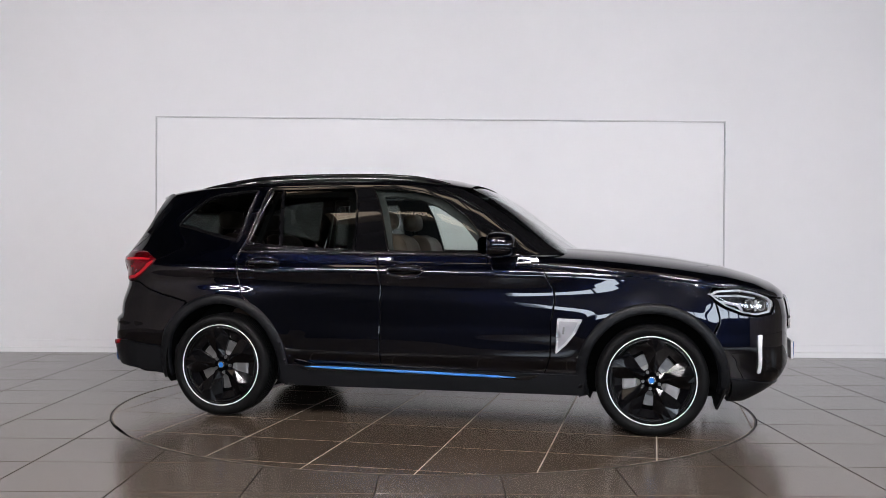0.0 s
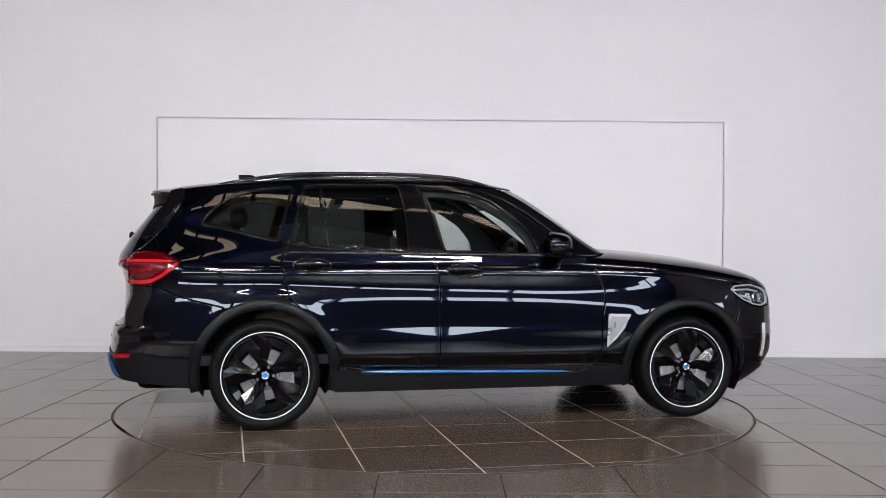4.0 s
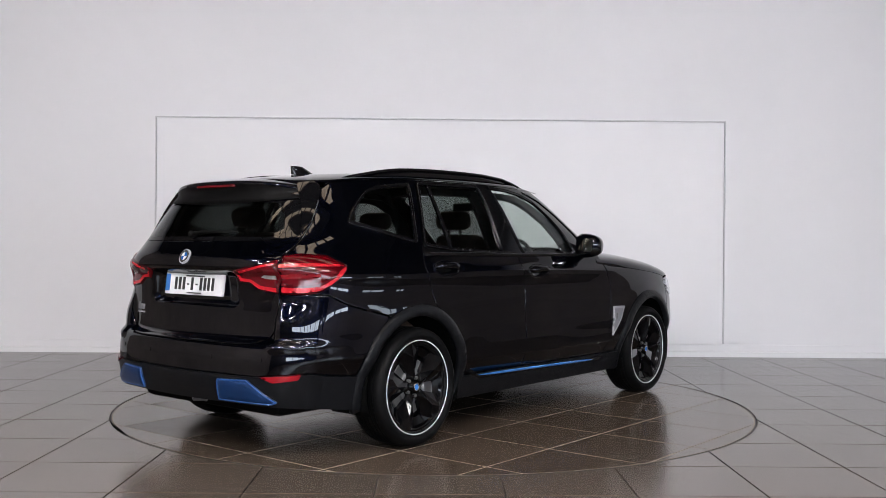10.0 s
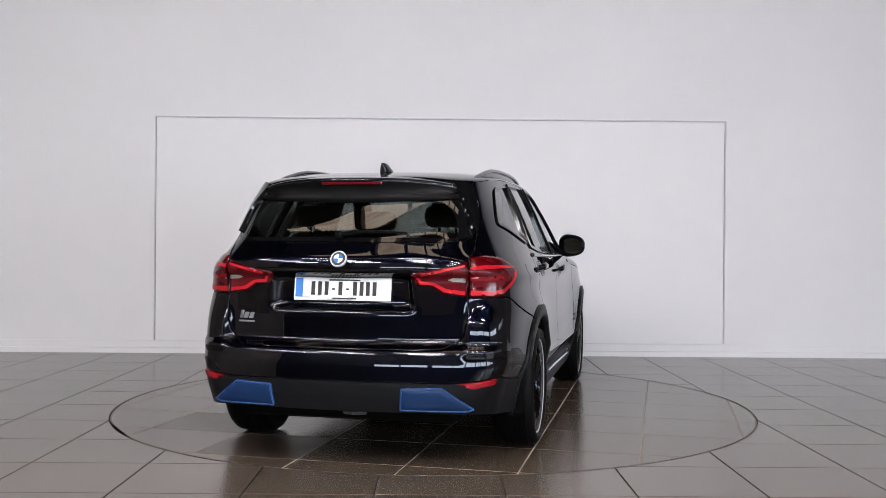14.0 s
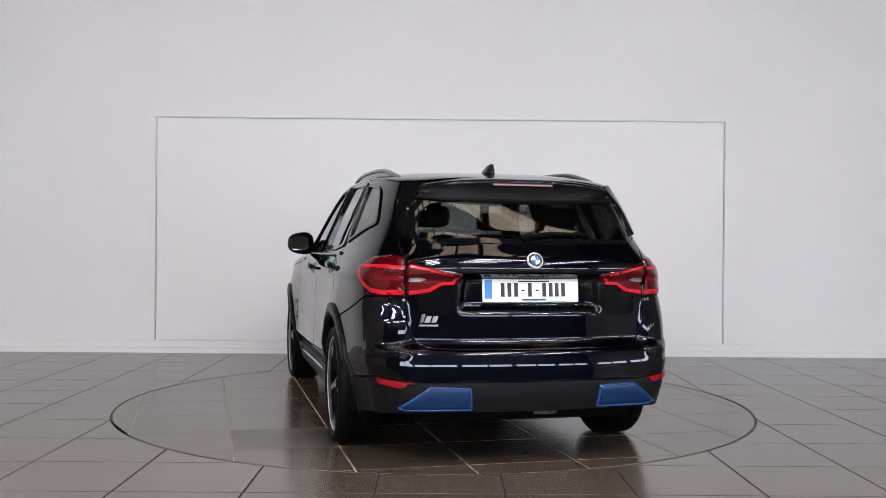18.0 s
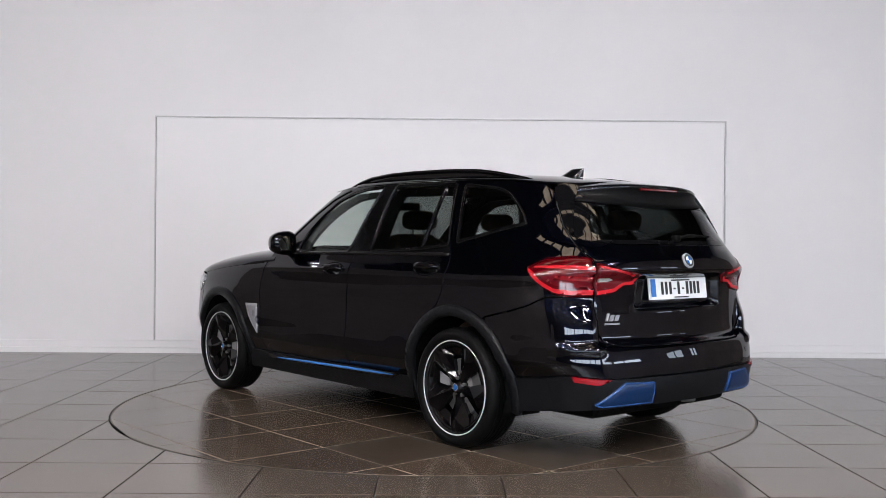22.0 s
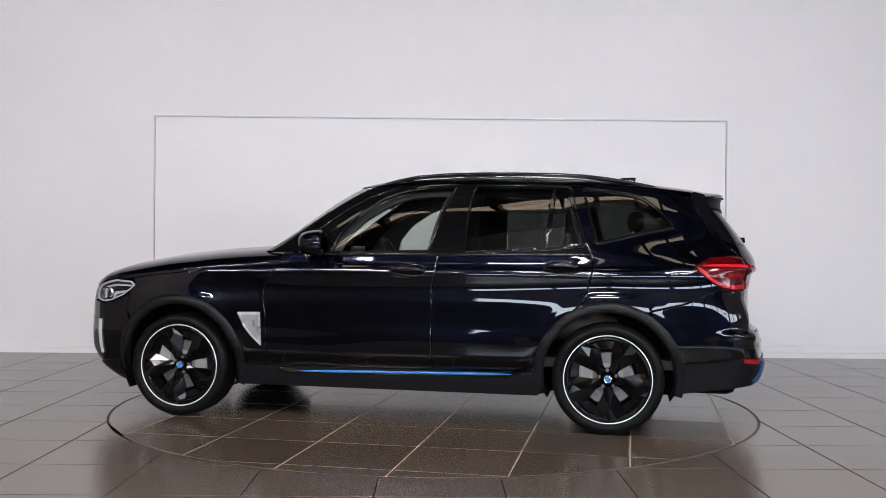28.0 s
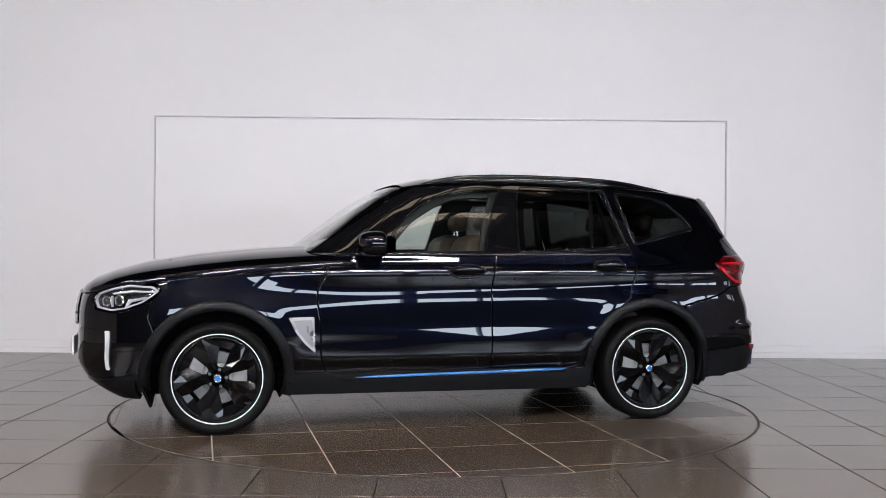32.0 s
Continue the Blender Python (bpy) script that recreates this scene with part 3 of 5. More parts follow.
def rounded(poly, r):
    """Rounds a flat polygon's corners with radius about r."""
    out = []
    n = len(poly)
    for i in range(n):
        p, a, b = np.array(poly[i], float), np.array(poly[i - 1], float), np.array(poly[(i + 1) % n], float)
        la, lb = np.linalg.norm(a - p), np.linalg.norm(b - p)
        d = min(r, la * 0.45, lb * 0.45)
        pa, pb = p + (a - p) / la * d, p + (b - p) / lb * d
        for k in range(5):
            t = k / 4
            out.append(tuple((1 - t) ** 2 * pa + 2 * t * (1 - t) * p + t * t * pb))
    return out


def dense(poly, step):
    out = []
    for a, b in zip(poly, poly[1:] + poly[:1]):
        n = max(1, int(math.ceil(math.hypot(b[0] - a[0], b[1] - a[1]) / step)))
        out += [(a[0] + (b[0] - a[0]) * k / n, a[1] + (b[1] - a[1]) * k / n) for k in range(n)]
    return out


def inset(poly, d):
    p = np.array(poly, float)
    keep = [0]
    for i in range(1, len(p)):
        if np.linalg.norm(p[i] - p[keep[-1]]) > 1e-5:
            keep.append(i)
    p = p[keep]
    if np.linalg.norm(p[0] - p[-1]) < 1e-5:
        p = p[:-1]
    area = 0.5 * np.sum(p[:, 0] * np.roll(p[:, 1], -1) - p[:, 1] * np.roll(p[:, 0], -1))
    if area < 0:
        p = p[::-1]
    e = np.roll(p, -1, 0) - p
    e /= np.linalg.norm(e, axis=1)[:, None]
    nrm = np.stack([-e[:, 1], e[:, 0]], 1)
    b = nrm + np.roll(nrm, 1, 0)
    b /= np.maximum(np.linalg.norm(b, axis=1), 0.5)[:, None]
    q = p + b * d
    return [tuple(v) for v in q]


def panel(name, poly, material, parent, label="", holes=(), gh=0, off=0.0, depth=0.010, step=0.021, gap=0.0031, side=1, crown=0.0, round_edge=0.0, zstep=0.0, edge=0.0):
    """A sheet of the body's skin inside a flat outline, lifted by off, with turned-in edges. side -1 mirrors it."""
    outer = inset(dense(list(poly), step), gap)
    hole = [inset(dense(list(h), step), -gap) for h in holes]
    pts, edges = list(outer), [(i, (i + 1) % len(outer)) for i in range(len(outer))]
    loops = [list(range(len(outer)))]
    for h in hole:
        b = len(pts)
        pts += h
        edges += [(b + i, b + (i + 1) % len(h)) for i in range(len(h))]
        loops.append(list(range(b, b + len(h))))
    if edge:
        # a second loop just inside, so that the edge can roll over
        for h in [inset(outer, edge)] + [inset(q, -edge) for q in hole]:
            b = len(pts)
            pts += h
            edges += [(b + i, b + (i + 1) % len(h)) for i in range(len(h))]
    P = np.array(outer)
    x0, y0, x1, y1 = *P.min(0), *P.max(0)
    gx, gy = np.meshgrid(np.arange(x0, x1, step), np.arange(y0, y1, zstep or step * 0.8))
    gx[1::2] += step / 2
    Q = np.stack([gx.ravel(), gy.ravel()], 1)
    ok = in_poly(Q, outer)
    for h in hole:
        ok &= ~in_poly(Q, h)
    Q = Q[ok]
    A = np.array(pts)
    if len(Q):
        d2 = np.min(((Q[:, None, :] - A[None, :, :]) ** 2).sum(-1), axis=1)
        Q = Q[d2 > ((zstep or step) * 0.45) ** 2]
    from mathutils import geometry
    allp = [Vector(p) for p in pts] + [Vector(q) for q in Q]
    v2, _, f2 = geometry.delaunay_2d_cdt(allp, edges, [], 0, 1e-6)[:3]
    V = np.array([(v[0], v[1]) for v in v2])
    F = np.array([f for f in f2 if len(f) == 3])
    c = V[F].mean(1)
    ok = in_poly(c, outer)
    for h in hole:
        ok &= ~in_poly(c, h)
    F = F[ok]
    pos, nor = surf(V[:, 0], V[:, 1], gh), surf_n(V[:, 0], V[:, 1], gh)
    lift = np.full(len(V), off)
    B = np.array(pts)
    if crown or round_edge:
        dist = np.full(len(V), 9.0)
        for lp in loops:
            a = B[lp]
            b = np.roll(a, -1, 0)
            ab = b - a
            t = np.clip(((V[:, None] - a) * ab).sum(-1) / ((ab ** 2).sum(-1) + 1e-12), 0, 1)
            dist = np.minimum(dist, np.sqrt((((a + t[..., None] * ab) - V[:, None]) ** 2).sum(-1)).min(1))
        lift = lift + crown * np.minimum(1, dist / max(1e-6, round_edge))
    top = pos + nor * lift[:, None]
    # orient faces outwards
    fn = np.cross(top[F[:, 1]] - top[F[:, 0]], top[F[:, 2]] - top[F[:, 0]])
    flip = (fn * nor[F[:, 0]]).sum(1) < 0
    F[flip] = F[flip][:, ::-1]
    # turned-in edge: boundary edges of the sheet
    seen = {}
    for f in F:
        for i in range(3):
            a, b = f[i], f[(i + 1) % 3]
            seen[(a, b)] = 1
    rim = [(a, b) for a, b in seen if (b, a) not in seen]
    soft = nor
    if edge:
        way = np.zeros_like(nor)
        for a, b in rim:
            n = np.cross(top[b] - top[a], nor[a])
            n = n / (np.linalg.norm(n) + 1e-12)
            way[a] += n
            way[b] += n
        size = np.linalg.norm(way, axis=1)
        on_rim = size > 1e-6
        way[on_rim] /= size[on_rim][:, None]
        soft = nor + way * 0.9
        soft /= np.linalg.norm(soft, axis=1)[:, None]
        top = top - nor * (on_rim * 0.0015)[:, None]
    verts, faces = [tuple(p) for p in top], [tuple(f) for f in F]
    norms = [soft[i] for f in F for i in f]
    low = {}
    for a, b in rim:
        for i in (a, b):
            if i not in low:
                low[i] = len(verts)
                verts.append(tuple(top[i] - nor[i] * depth))
    for a, b in rim:
        f = (b, a, low[a], low[b])
        faces.append(f)
        e = top[b] - top[a]
        n = np.cross(e, nor[a])
        n = n / (np.linalg.norm(n) + 1e-12)
        norms += [n] * 4
    if side < 0:
        verts = [(x, -y, z) for x, y, z in verts]
        out, k, nn = [], 0, []
        for f in faces:
            m = len(f)
            out.append(f[::-1])
            nn += [n * np.array([1, -1, 1]) for n in norms[k:k + m][::-1]]
            k += m
        faces, norms = out, nn
    me = bpy.data.meshes.new(name)
    me.from_pydata(verts, [], [tuple(int(i) for i in f) for f in faces])
    me.shade_smooth()
    if not crown:
        me.normals_split_custom_set([tuple(n) for n in norms])
    me.materials.append(material)
    ob = new(name, me)
    ob.parent = parent
    if label:
        tagged(ob, label)
    return ob


def grid_mesh(P, material, name, parent, label="", flip=False, closed=False):
    """A smooth sheet over a grid of points P[i][j]."""
    bm = bmesh.new()
    vs = [[bm.verts.new(p) for p in row] for row in P]
    for a, b in zip(vs, vs[1:]):
        for k in range(len(a) - 1):
            q = [a[k], a[k + 1], b[k + 1], b[k]]
            bm.faces.new(q[::-1] if flip else q)
    bmesh.ops.remove_doubles(bm, verts=bm.verts, dist=1e-5)
    return part(name, bm, material, parent, label, smooth=True)


R_ARCH = 0.462
FRONT_AX = 2.864


def arc(cx, cz, r, a0, a1, n=14, rx=None):
    rx = rx or r
    return [(cx + rx * math.cos(radians(a0 + (a1 - a0) * k / n)), cz + r * math.sin(radians(a0 + (a1 - a0) * k / n))) for k in range(n + 1)]


def fender_edge(x):
    return float(np.interp(x, [2.0, 2.2, 2.6, 3.0, 3.3, 3.5, 3.62, 3.75], [1.05, 1.035, 1.005, 0.965, 0.925, 0.885, 0.85, 0.80]))


def hood_top(x):
    return float(np.interp(x, [2.1, 2.35, 2.65, 3.0, 3.3, 3.5, 3.62, 3.69, 3.73], [1.165, 1.160, 1.140, 1.102, 1.055, 1.000, 0.953, 0.905, 0.855]))


def roof_edge(x):
    return float(np.interp(x, [-0.8, -0.55, -0.2, 0.2, 0.8, 1.2, 1.5, 1.8], [1.47, 1.515, 1.555, 1.578, 1.585, 1.580, 1.570, 1.54]))


def roof_top(x):
    return float(np.interp(x, [-0.75, -0.5, -0.2, 0.2, 0.7, 1.1, 1.35, 1.5, 1.68], [1.530, 1.566, 1.602, 1.633, 1.652, 1.657, 1.652, 1.636, 1.590]))


# the seam between tailgate and quarter panel, from the lamp up to the spoiler: half width, height
GATE_SIDE = [(0.664, 1.110), (0.682, 1.160), (0.678, 1.220), (0.672, 1.290), (0.658, 1.350), (0.640, 1.420), (0.612, 1.475)]


def build_body(car):
    for side in (1, -1):
        k = dict(side=side)
        sxs = lambda pts, gh=0: [sx(x, z, gh) for x, z in pts]
        # doors
        rear_arch_f = arc(0, 0.36, R_ARCH, 62, 8, 10)
        line_b = [(1.086, 1.115), (1.112, 0.95), (1.118, 0.78), (1.114, 0.36)]
        rd = [(0.110, 1.120), (0.095, 1.03), (0.118, 0.95), (0.150, 0.83)] + [p for p in rear_arch_f if p[0] > 0.16] + [(0.462, 0.40), (0.47, 0.36)] + line_b[::-1]
        bowls = [[sx(hx + 0.120 * math.cos(a), hz + 0.043 * math.sin(a)) for a in np.linspace(0, 2 * math.pi, 28, endpoint=False)] for hx, hz in ((0.290, 1.036), (1.284, 1.003))]
        door_r = panel("rear_door", sxs(rd), M_PAINT, car, "glossy blue-black rear door", holes=(bowls[0],), edge=0.004, **k)
        fd = line_b + [(2.192, 0.36), (2.236, 0.48), (2.240, 0.70), (2.224, 0.949), (2.175, 1.06), (2.140, 1.115)]
        door_f = panel("front_door", sxs(fd), M_PAINT, car, "glossy blue-black front door", holes=(bowls[1],), edge=0.004, **k)
        for d, hx, hz, oval in ((door_r, 0.290, 1.036, bowls[0]), (door_f, 1.284, 1.003, bowls[1])):
            panel("handle_recess", oval, M_PAINT, d, "oval bowl behind the handle", off=0.0, depth=0.004, step=0.012, gap=-0.001, crown=-0.030, round_edge=0.040, **k)
            pts = []
            for u in np.linspace(-1, 1, 13):
                q = sx(hx + 0.112 * u, hz + 0.006 + 0.012 * (1 - u * u))
                p = surf(np.array([q[0]]), np.array([q[1]]))[0]
                pts.append((p[0], side * (p[1] + 0.004 + 0.034 * (1 - abs(u) ** 4)), p[2]))
            rr = [0.004 + 0.011 * (1 - abs(u) ** 6) for u in np.linspace(-1, 1, 13)]
            part("door_handle", tube(bmesh.new(), pts, rr, [r * 1.35 for r in rr], 12), M_PAINT, d, "body-coloured pull handle", True)
        # flank above the belt: door frames with their glass
        q_hole = inset(rounded(sxs([(0.085, 1.181), (-0.115, 1.226), (-0.270, 1.264), (-0.405, 1.292), (-0.375, 1.340), (-0.302, 1.416), (-0.212, 1.486), (-0.120, 1.516), (0.060, 1.538), (0.178, 1.548)]), 0.030), 0.016)
        r_hole = rounded(sxs([(0.160, 1.182), (0.400, 1.158), (0.912, 1.134), (0.868, 1.556), (0.300, 1.546), (0.255, 1.540)], 1), 0.015)
        fg = [(1.165, 1.133), (1.50, 1.130), (1.800, 1.126), (1.772, 1.205), (1.742, 1.272), (1.650, 1.368), (1.500, 1.474), (1.360, 1.522), (1.200, 1.546), (1.008, 1.554)]
        f_hole = rounded(sxs(fg, 1), 0.025)
        top = [sx(x, roof_edge(x), 1) for x in np.linspace(0.305, 1.30, 10)]
        apil = [fy(y, z) for y, z in ((0.622, 1.563), (0.645, 1.50), (0.680, 1.40), (0.716, 1.28), (0.746, 1.17), (0.755, 1.125))]
        fr = sxs([(0.112, 1.124), (0.60, 1.122), (1.1, 1.118), (2.12, 1.118)], 1) + apil[::-1] + top[::-1]
        panel("window_frame", fr, M_GLOSSB, car, "gloss black door window frame and pillars", holes=(r_hole, f_hole), gh=1, step=0.02, **k)
        panel("front_window", f_hole, M_GLASS, door_f, "lightly tinted front door glass", gh=1, off=-0.006, depth=0.003, gap=-0.001, **k)
        rl = rounded(sxs([(0.160, 1.182), (0.388, 1.159), (0.346, 1.547), (0.300, 1.546), (0.255, 1.540)], 1), 0.012)
        rm = rounded(sxs([(0.410, 1.157), (0.912, 1.134), (0.868, 1.556), (0.364, 1.548)], 1), 0.012)
        panel("rear_quarter_light", rl, M_PRIV, door_r, "dark tinted fixed glass in the rear door", gh=1, off=-0.006, depth=0.003, gap=-0.001, **k)
        panel("rear_side_window", rm, M_PRIV, door_r, "dark tinted rear door glass", gh=1, off=-0.006, depth=0.003, gap=-0.001, **k)
        panel("window_divider", sxs([(0.386, 1.158), (0.411, 1.157), (0.366, 1.548), (0.342, 1.547)], 1), M_GLOSSB, door_r, "slim black divider bar", gh=1, off=0.002, depth=0.012, gap=0, **k)
        panel("cargo_window", q_hole, M_PRIV, car, "dark tinted rear side glass", gh=1, off=-0.006, depth=0.003, gap=-0.001, **k)
        for nm, hole, gh in (("window_trim", q_hole, 1), ("window_trim", r_hole, 1), ("window_trim", f_hole, 1)):
            h = inset(hole, 0.0)
            panel(nm, inset(h, -0.014), M_SATINB, car, "slim gloss black window surround", holes=(inset(h, 0.002),), gh=gh, off=0.007, depth=0.012, gap=0, step=0.03, **k)
        for hole in (q_hole, r_hole, f_hole):
            ring = dense(inset(hole, -0.015), 0.02)
            u, w = np.array([p[0] for p in ring]), np.array([p[1] for p in ring])
            bead = surf(u, w, 1) + surf_n(u, w, 1) * 0.006
            bead = [(p[0], side * p[1], p[2]) for p in bead]
            part("window_bead", tube(bmesh.new(), bead + bead[:1], 0.0042, 0.0042, 8, cap=False), M_GLOSSB, car, "gloss black bead round the window", True)
        # belt strip under the glass
        bt = []
        for x in np.linspace(0.12, 2.04, 40):
            z = float(np.interp(x, [0.12, 0.6, 1.1, 2.04], [1.120, 1.118, 1.114, 1.113]))
            p0, p1 = sx(x, z, 0), sx(x, z, 1)
            y = max(float(surf(np.array([p0[0]]), np.array([z]), 0)[0][1]), float(surf(np.array([p1[0]]), np.array([z]), 1)[0][1]) if x > 0.4 else 0)
            bt.append((x, side * (y + 0.002), z))
        part("belt_trim", tube(bmesh.new(), bt, 0.009, 0.013, 10), M_SATINB, car, "gloss black waist trim", True)
        # dark inner trim round the door glass
        f_in = rounded(sxs([(1.195, 1.100), (1.60, 1.100), (1.780, 1.100), (1.735, 1.225), (1.625, 1.350), (1.47, 1.448), (1.33, 1.502), (1.22, 1.516), (1.070, 1.520)], 1), 0.03)
        r_in = rounded(sxs([(0.215, 1.150), (0.860, 1.110), (0.820, 1.520), (0.300, 1.510)], 1), 0.03)
        panel("inner_door_frame", sxs([(0.15, 1.085), (1.0, 1.085), (2.04, 1.085), (1.93, 1.235), (1.75, 1.385), (1.56, 1.490), (1.38, 1.548), (1.0, 1.560), (0.29, 1.552)], 1), M_DARKIN, car, "dark inner pillar trim", holes=(f_in, r_in), gh=1, off=-0.045, depth=0.02, gap=0, step=0.03, **k)
        # rear quarter with the D-pillar
        arch_top = [p for p in arc(0, 0.36, R_ARCH, 62, 121, 9)]
        rw_side = [ry(*p) for p in GATE_SIDE]
        qp = [sx(0.110, 1.120), sx(0.095, 1.03), sx(0.118, 0.95), sx(0.150, 0.83)] + sxs(arch_top) + sxs([(-0.263, 0.776), (-0.433, 0.816), (-0.553, 0.852), (-0.650, 0.900)]) + [ry(0.80, 0.906), ry(0.662, 0.905), ry(0.662, 1.06)] + rw_side + [sx(x, roof_edge(x)) for x in (-0.42, -0.3, -0.15, 0.0, 0.15, 0.297)] + [sx(0.112, 1.124)]
        panel("quarter_panel", qp, M_PAINT, car, "glossy blue-black rear quarter panel", holes=(q_hole,), step=0.02, edge=0.004, **k)
        # fuel or charge flap
        if side < 0:
            panel("charge_flap", rounded(sxs([(-0.265, 0.968), (-0.005, 0.960), (0.012, 1.062), (-0.248, 1.074)]), 0.02), M_PAINT, car, "charge port flap", off=0.001, depth=0.003, gap=0, **k)
        # front wing
        fa_r = arc(FRONT_AX, 0.36, R_ARCH, 172, 38, 18)
        top_w = [sx(x, fender_edge(x)) for x in (3.235, 3.15, 3.0, 2.8, 2.6, 2.4, 2.24)]
        fw = sxs([(2.192, 0.36), (2.40, 0.36)]) + sxs(fa_r) + sxs([(3.27, 0.72), (3.245, 0.832), (3.198, 0.884)]) + top_w + sxs([(2.175, 1.06), (2.224, 0.949), (2.240, 0.70), (2.236, 0.48)])
        panel("front_wing", fw, M_PAINT, car, "glossy blue-black front wing", edge=0.004, **k)
        # silver fin behind the front wheel
        bd = [(2.281, 0.721), (2.440, 0.718), (2.398, 0.630), (2.340, 0.556), (2.272, 0.495)]
        fin = panel("wing_badge", rounded(sxs(bd), 0.008), M_SATIN, car, "satin silver triangular wing badge", off=0.006, depth=0.01, gap=0, **k)
        panel("badge_face", rounded(sxs([(2.294, 0.703), (2.412, 0.700), (2.378, 0.628), (2.330, 0.568), (2.288, 0.528)]), 0.006), M_BADGE, fin, "greyer sunken face of the badge", off=0.0075, depth=0.004, gap=0, **k)
        panel("badge_mark", rounded(sxs([(2.318, 0.668), (2.330, 0.668), (2.326, 0.622), (2.314, 0.622)]), 0.004), M_STEEL, fin, "small grey mark", off=0.0095, depth=0.003, gap=0, **k)
        # plastic cladding
        for cx, a0, a1 in ((0.0, -16, 195), (FRONT_AX, -12, 197)):
            rg = [sx(x, z) for x, z in arc(cx, 0.36, 0.468, a0, a1, 34)] + [sx(x, z) for x, z in arc(cx, 0.36, 0.404, a1, a0, 34)]
            panel("arch_cladding", rg, M_CLAD, car, "dark grey plastic wheel arch trim", off=0.012, depth=0.030, gap=0, step=0.025, crown=0.006, round_edge=0.03, **k)
        sl = sxs([(0.44, 0.365), (2.41, 0.365), (2.43, 0.235), (0.44, 0.228)])
        sill = panel("sill_cladding", sl, M_CLAD, car, "dark grey plastic sill", off=0.016, depth=0.03, gap=0, **k)
        panel("sill_blade", rounded(sxs([(0.50, 0.385), (0.62, 0.365), (2.00, 0.348), (2.17, 0.362), (2.10, 0.326), (0.62, 0.340)]), 0.02), M_GLOSSB, sill, "gloss black sill blade", off=0.028, depth=0.02, gap=0, **k)
        ac = []
        for x in np.linspace(0.60, 2.02, 48):
            z = float(np.interp(x, [0.60, 1.30, 2.02], [0.364, 0.353, 0.340]))
            q = sx(x, z)
            p = surf(np.array([q[0]]), np.array([z]))[0] + surf_n(np.array([q[0]]), np.array([z]))[0] * 0.030
            ac.append((p[0], side * p[1], p[2]))
        fat = [0.0085 * (1 - abs(u) ** 8) + 0.001 for u in np.linspace(-1, 1, 48)]
        part("sill_accent", tube(bmesh.new(), ac, 0.008, fat, 10), M_STRIP, sill, "bright blue accent line", True)
        # rear lamps
        lamp_o = rounded([ry(0.664, 1.112), ry(0.724, 1.124), ry(0.792, 1.113), sx(-0.560, 1.080), sx(-0.521, 1.062), sx(-0.530, 1.036), sx(-0.575, 0.998), sx(-0.633, 0.950), sx(-0.695, 0.915), ry(0.770, 0.903), ry(0.664, 0.907)], 0.012)
        lamp_i = rounded([ry(0.654, 1.090), ry(0.590, 1.070), ry(0.505, 1.050), ry(0.390, 1.029), ry(0.372, 1.016), ry(0.408, 0.962), ry(0.480, 0.960), ry(0.537, 0.924), ry(0.654, 0.908)], 0.010)
        lo = panel("tail_lamp", lamp_o, M_RED, car, "red wraparound tail lamp lens", off=0.002, depth=0.02, gap=0, step=0.018, crown=0.007, round_edge=0.014, **k)
        li = panel("tailgate_lamp", lamp_i, M_RED, car, "red tail lamp on the tailgate", off=0.002, depth=0.02, gap=0, step=0.018, crown=0.007, round_edge=0.014, **k)
        # outer lamp: a bright bar along the lower edge that climbs to the tip, a slim bar above, dark band between
        low_o = rounded([ry(0.672, 0.944), ry(0.770, 0.938), sx(-0.690, 0.948), sx(-0.635, 0.980), sx(-0.585, 1.026), sx(-0.535, 1.052), sx(-0.540, 1.036), sx(-0.580, 1.000), sx(-0.638, 0.956), sx(-0.697, 0.924), ry(0.770, 0.914), ry(0.672, 0.917)], 0.006)
        top_o = rounded([ry(0.672, 1.062), ry(0.745, 1.068), sx(-0.640, 1.066), sx(-0.570, 1.062), sx(-0.572, 1.052), sx(-0.640, 1.052), ry(0.750, 1.050), ry(0.672, 1.046)], 0.005)
        mid_o = rounded([ry(0.672, 1.016), ry(0.740, 1.018), sx(-0.690, 1.016), sx(-0.690, 0.996), ry(0.742, 0.992), ry(0.672, 0.990)], 0.006)
        for g in (low_o, top_o):
            panel("light_guide", g, M_RED2, lo, "bright red light bar", off=0.0102, depth=0.005, gap=0, step=0.016, **k)
        panel("lamp_band", rounded([ry(0.670, 1.042), ry(0.740, 1.044), sx(-0.640, 1.044), sx(-0.600, 1.030), sx(-0.650, 0.988), sx(-0.700, 0.964), ry(0.770, 0.952), ry(0.670, 0.950)], 0.006), M_RED3, lo, "smoked dark red lens band", off=0.0094, depth=0.005, gap=0, step=0.018, **k)
        panel("lamp_core", mid_o, M_RED4, lo, "ribbed red reflector behind the lens", off=0.0104, depth=0.003, gap=0, step=0.016, **k)
        # inner lamp: a bright outline round a dark middle
        panel("lamp_band", rounded([ry(0.646, 1.058), ry(0.570, 1.044), ry(0.450, 1.020), ry(0.440, 0.992), ry(0.500, 0.978), ry(0.556, 0.946), ry(0.646, 0.936)], 0.008), M_RED3, li, "smoked dark red lens band", off=0.0094, depth=0.005, gap=0, step=0.018, **k)
        for g in ([ry(0.646, 0.938), ry(0.552, 0.950), ry(0.494, 0.982), ry(0.428, 0.990), ry(0.424, 1.008), ry(0.402, 1.012), ry(0.420, 0.972), ry(0.486, 0.968), ry(0.542, 0.933), ry(0.646, 0.917)], [ry(0.646, 1.070), ry(0.570, 1.056), ry(0.430, 1.028), ry(0.434, 1.020), ry(0.572, 1.046), ry(0.646, 1.060)]):
            panel("light_guide", rounded(g, 0.004), M_RED2, li, "bright red light bar", off=0.0102, depth=0.005, gap=0, step=0.016, **k)
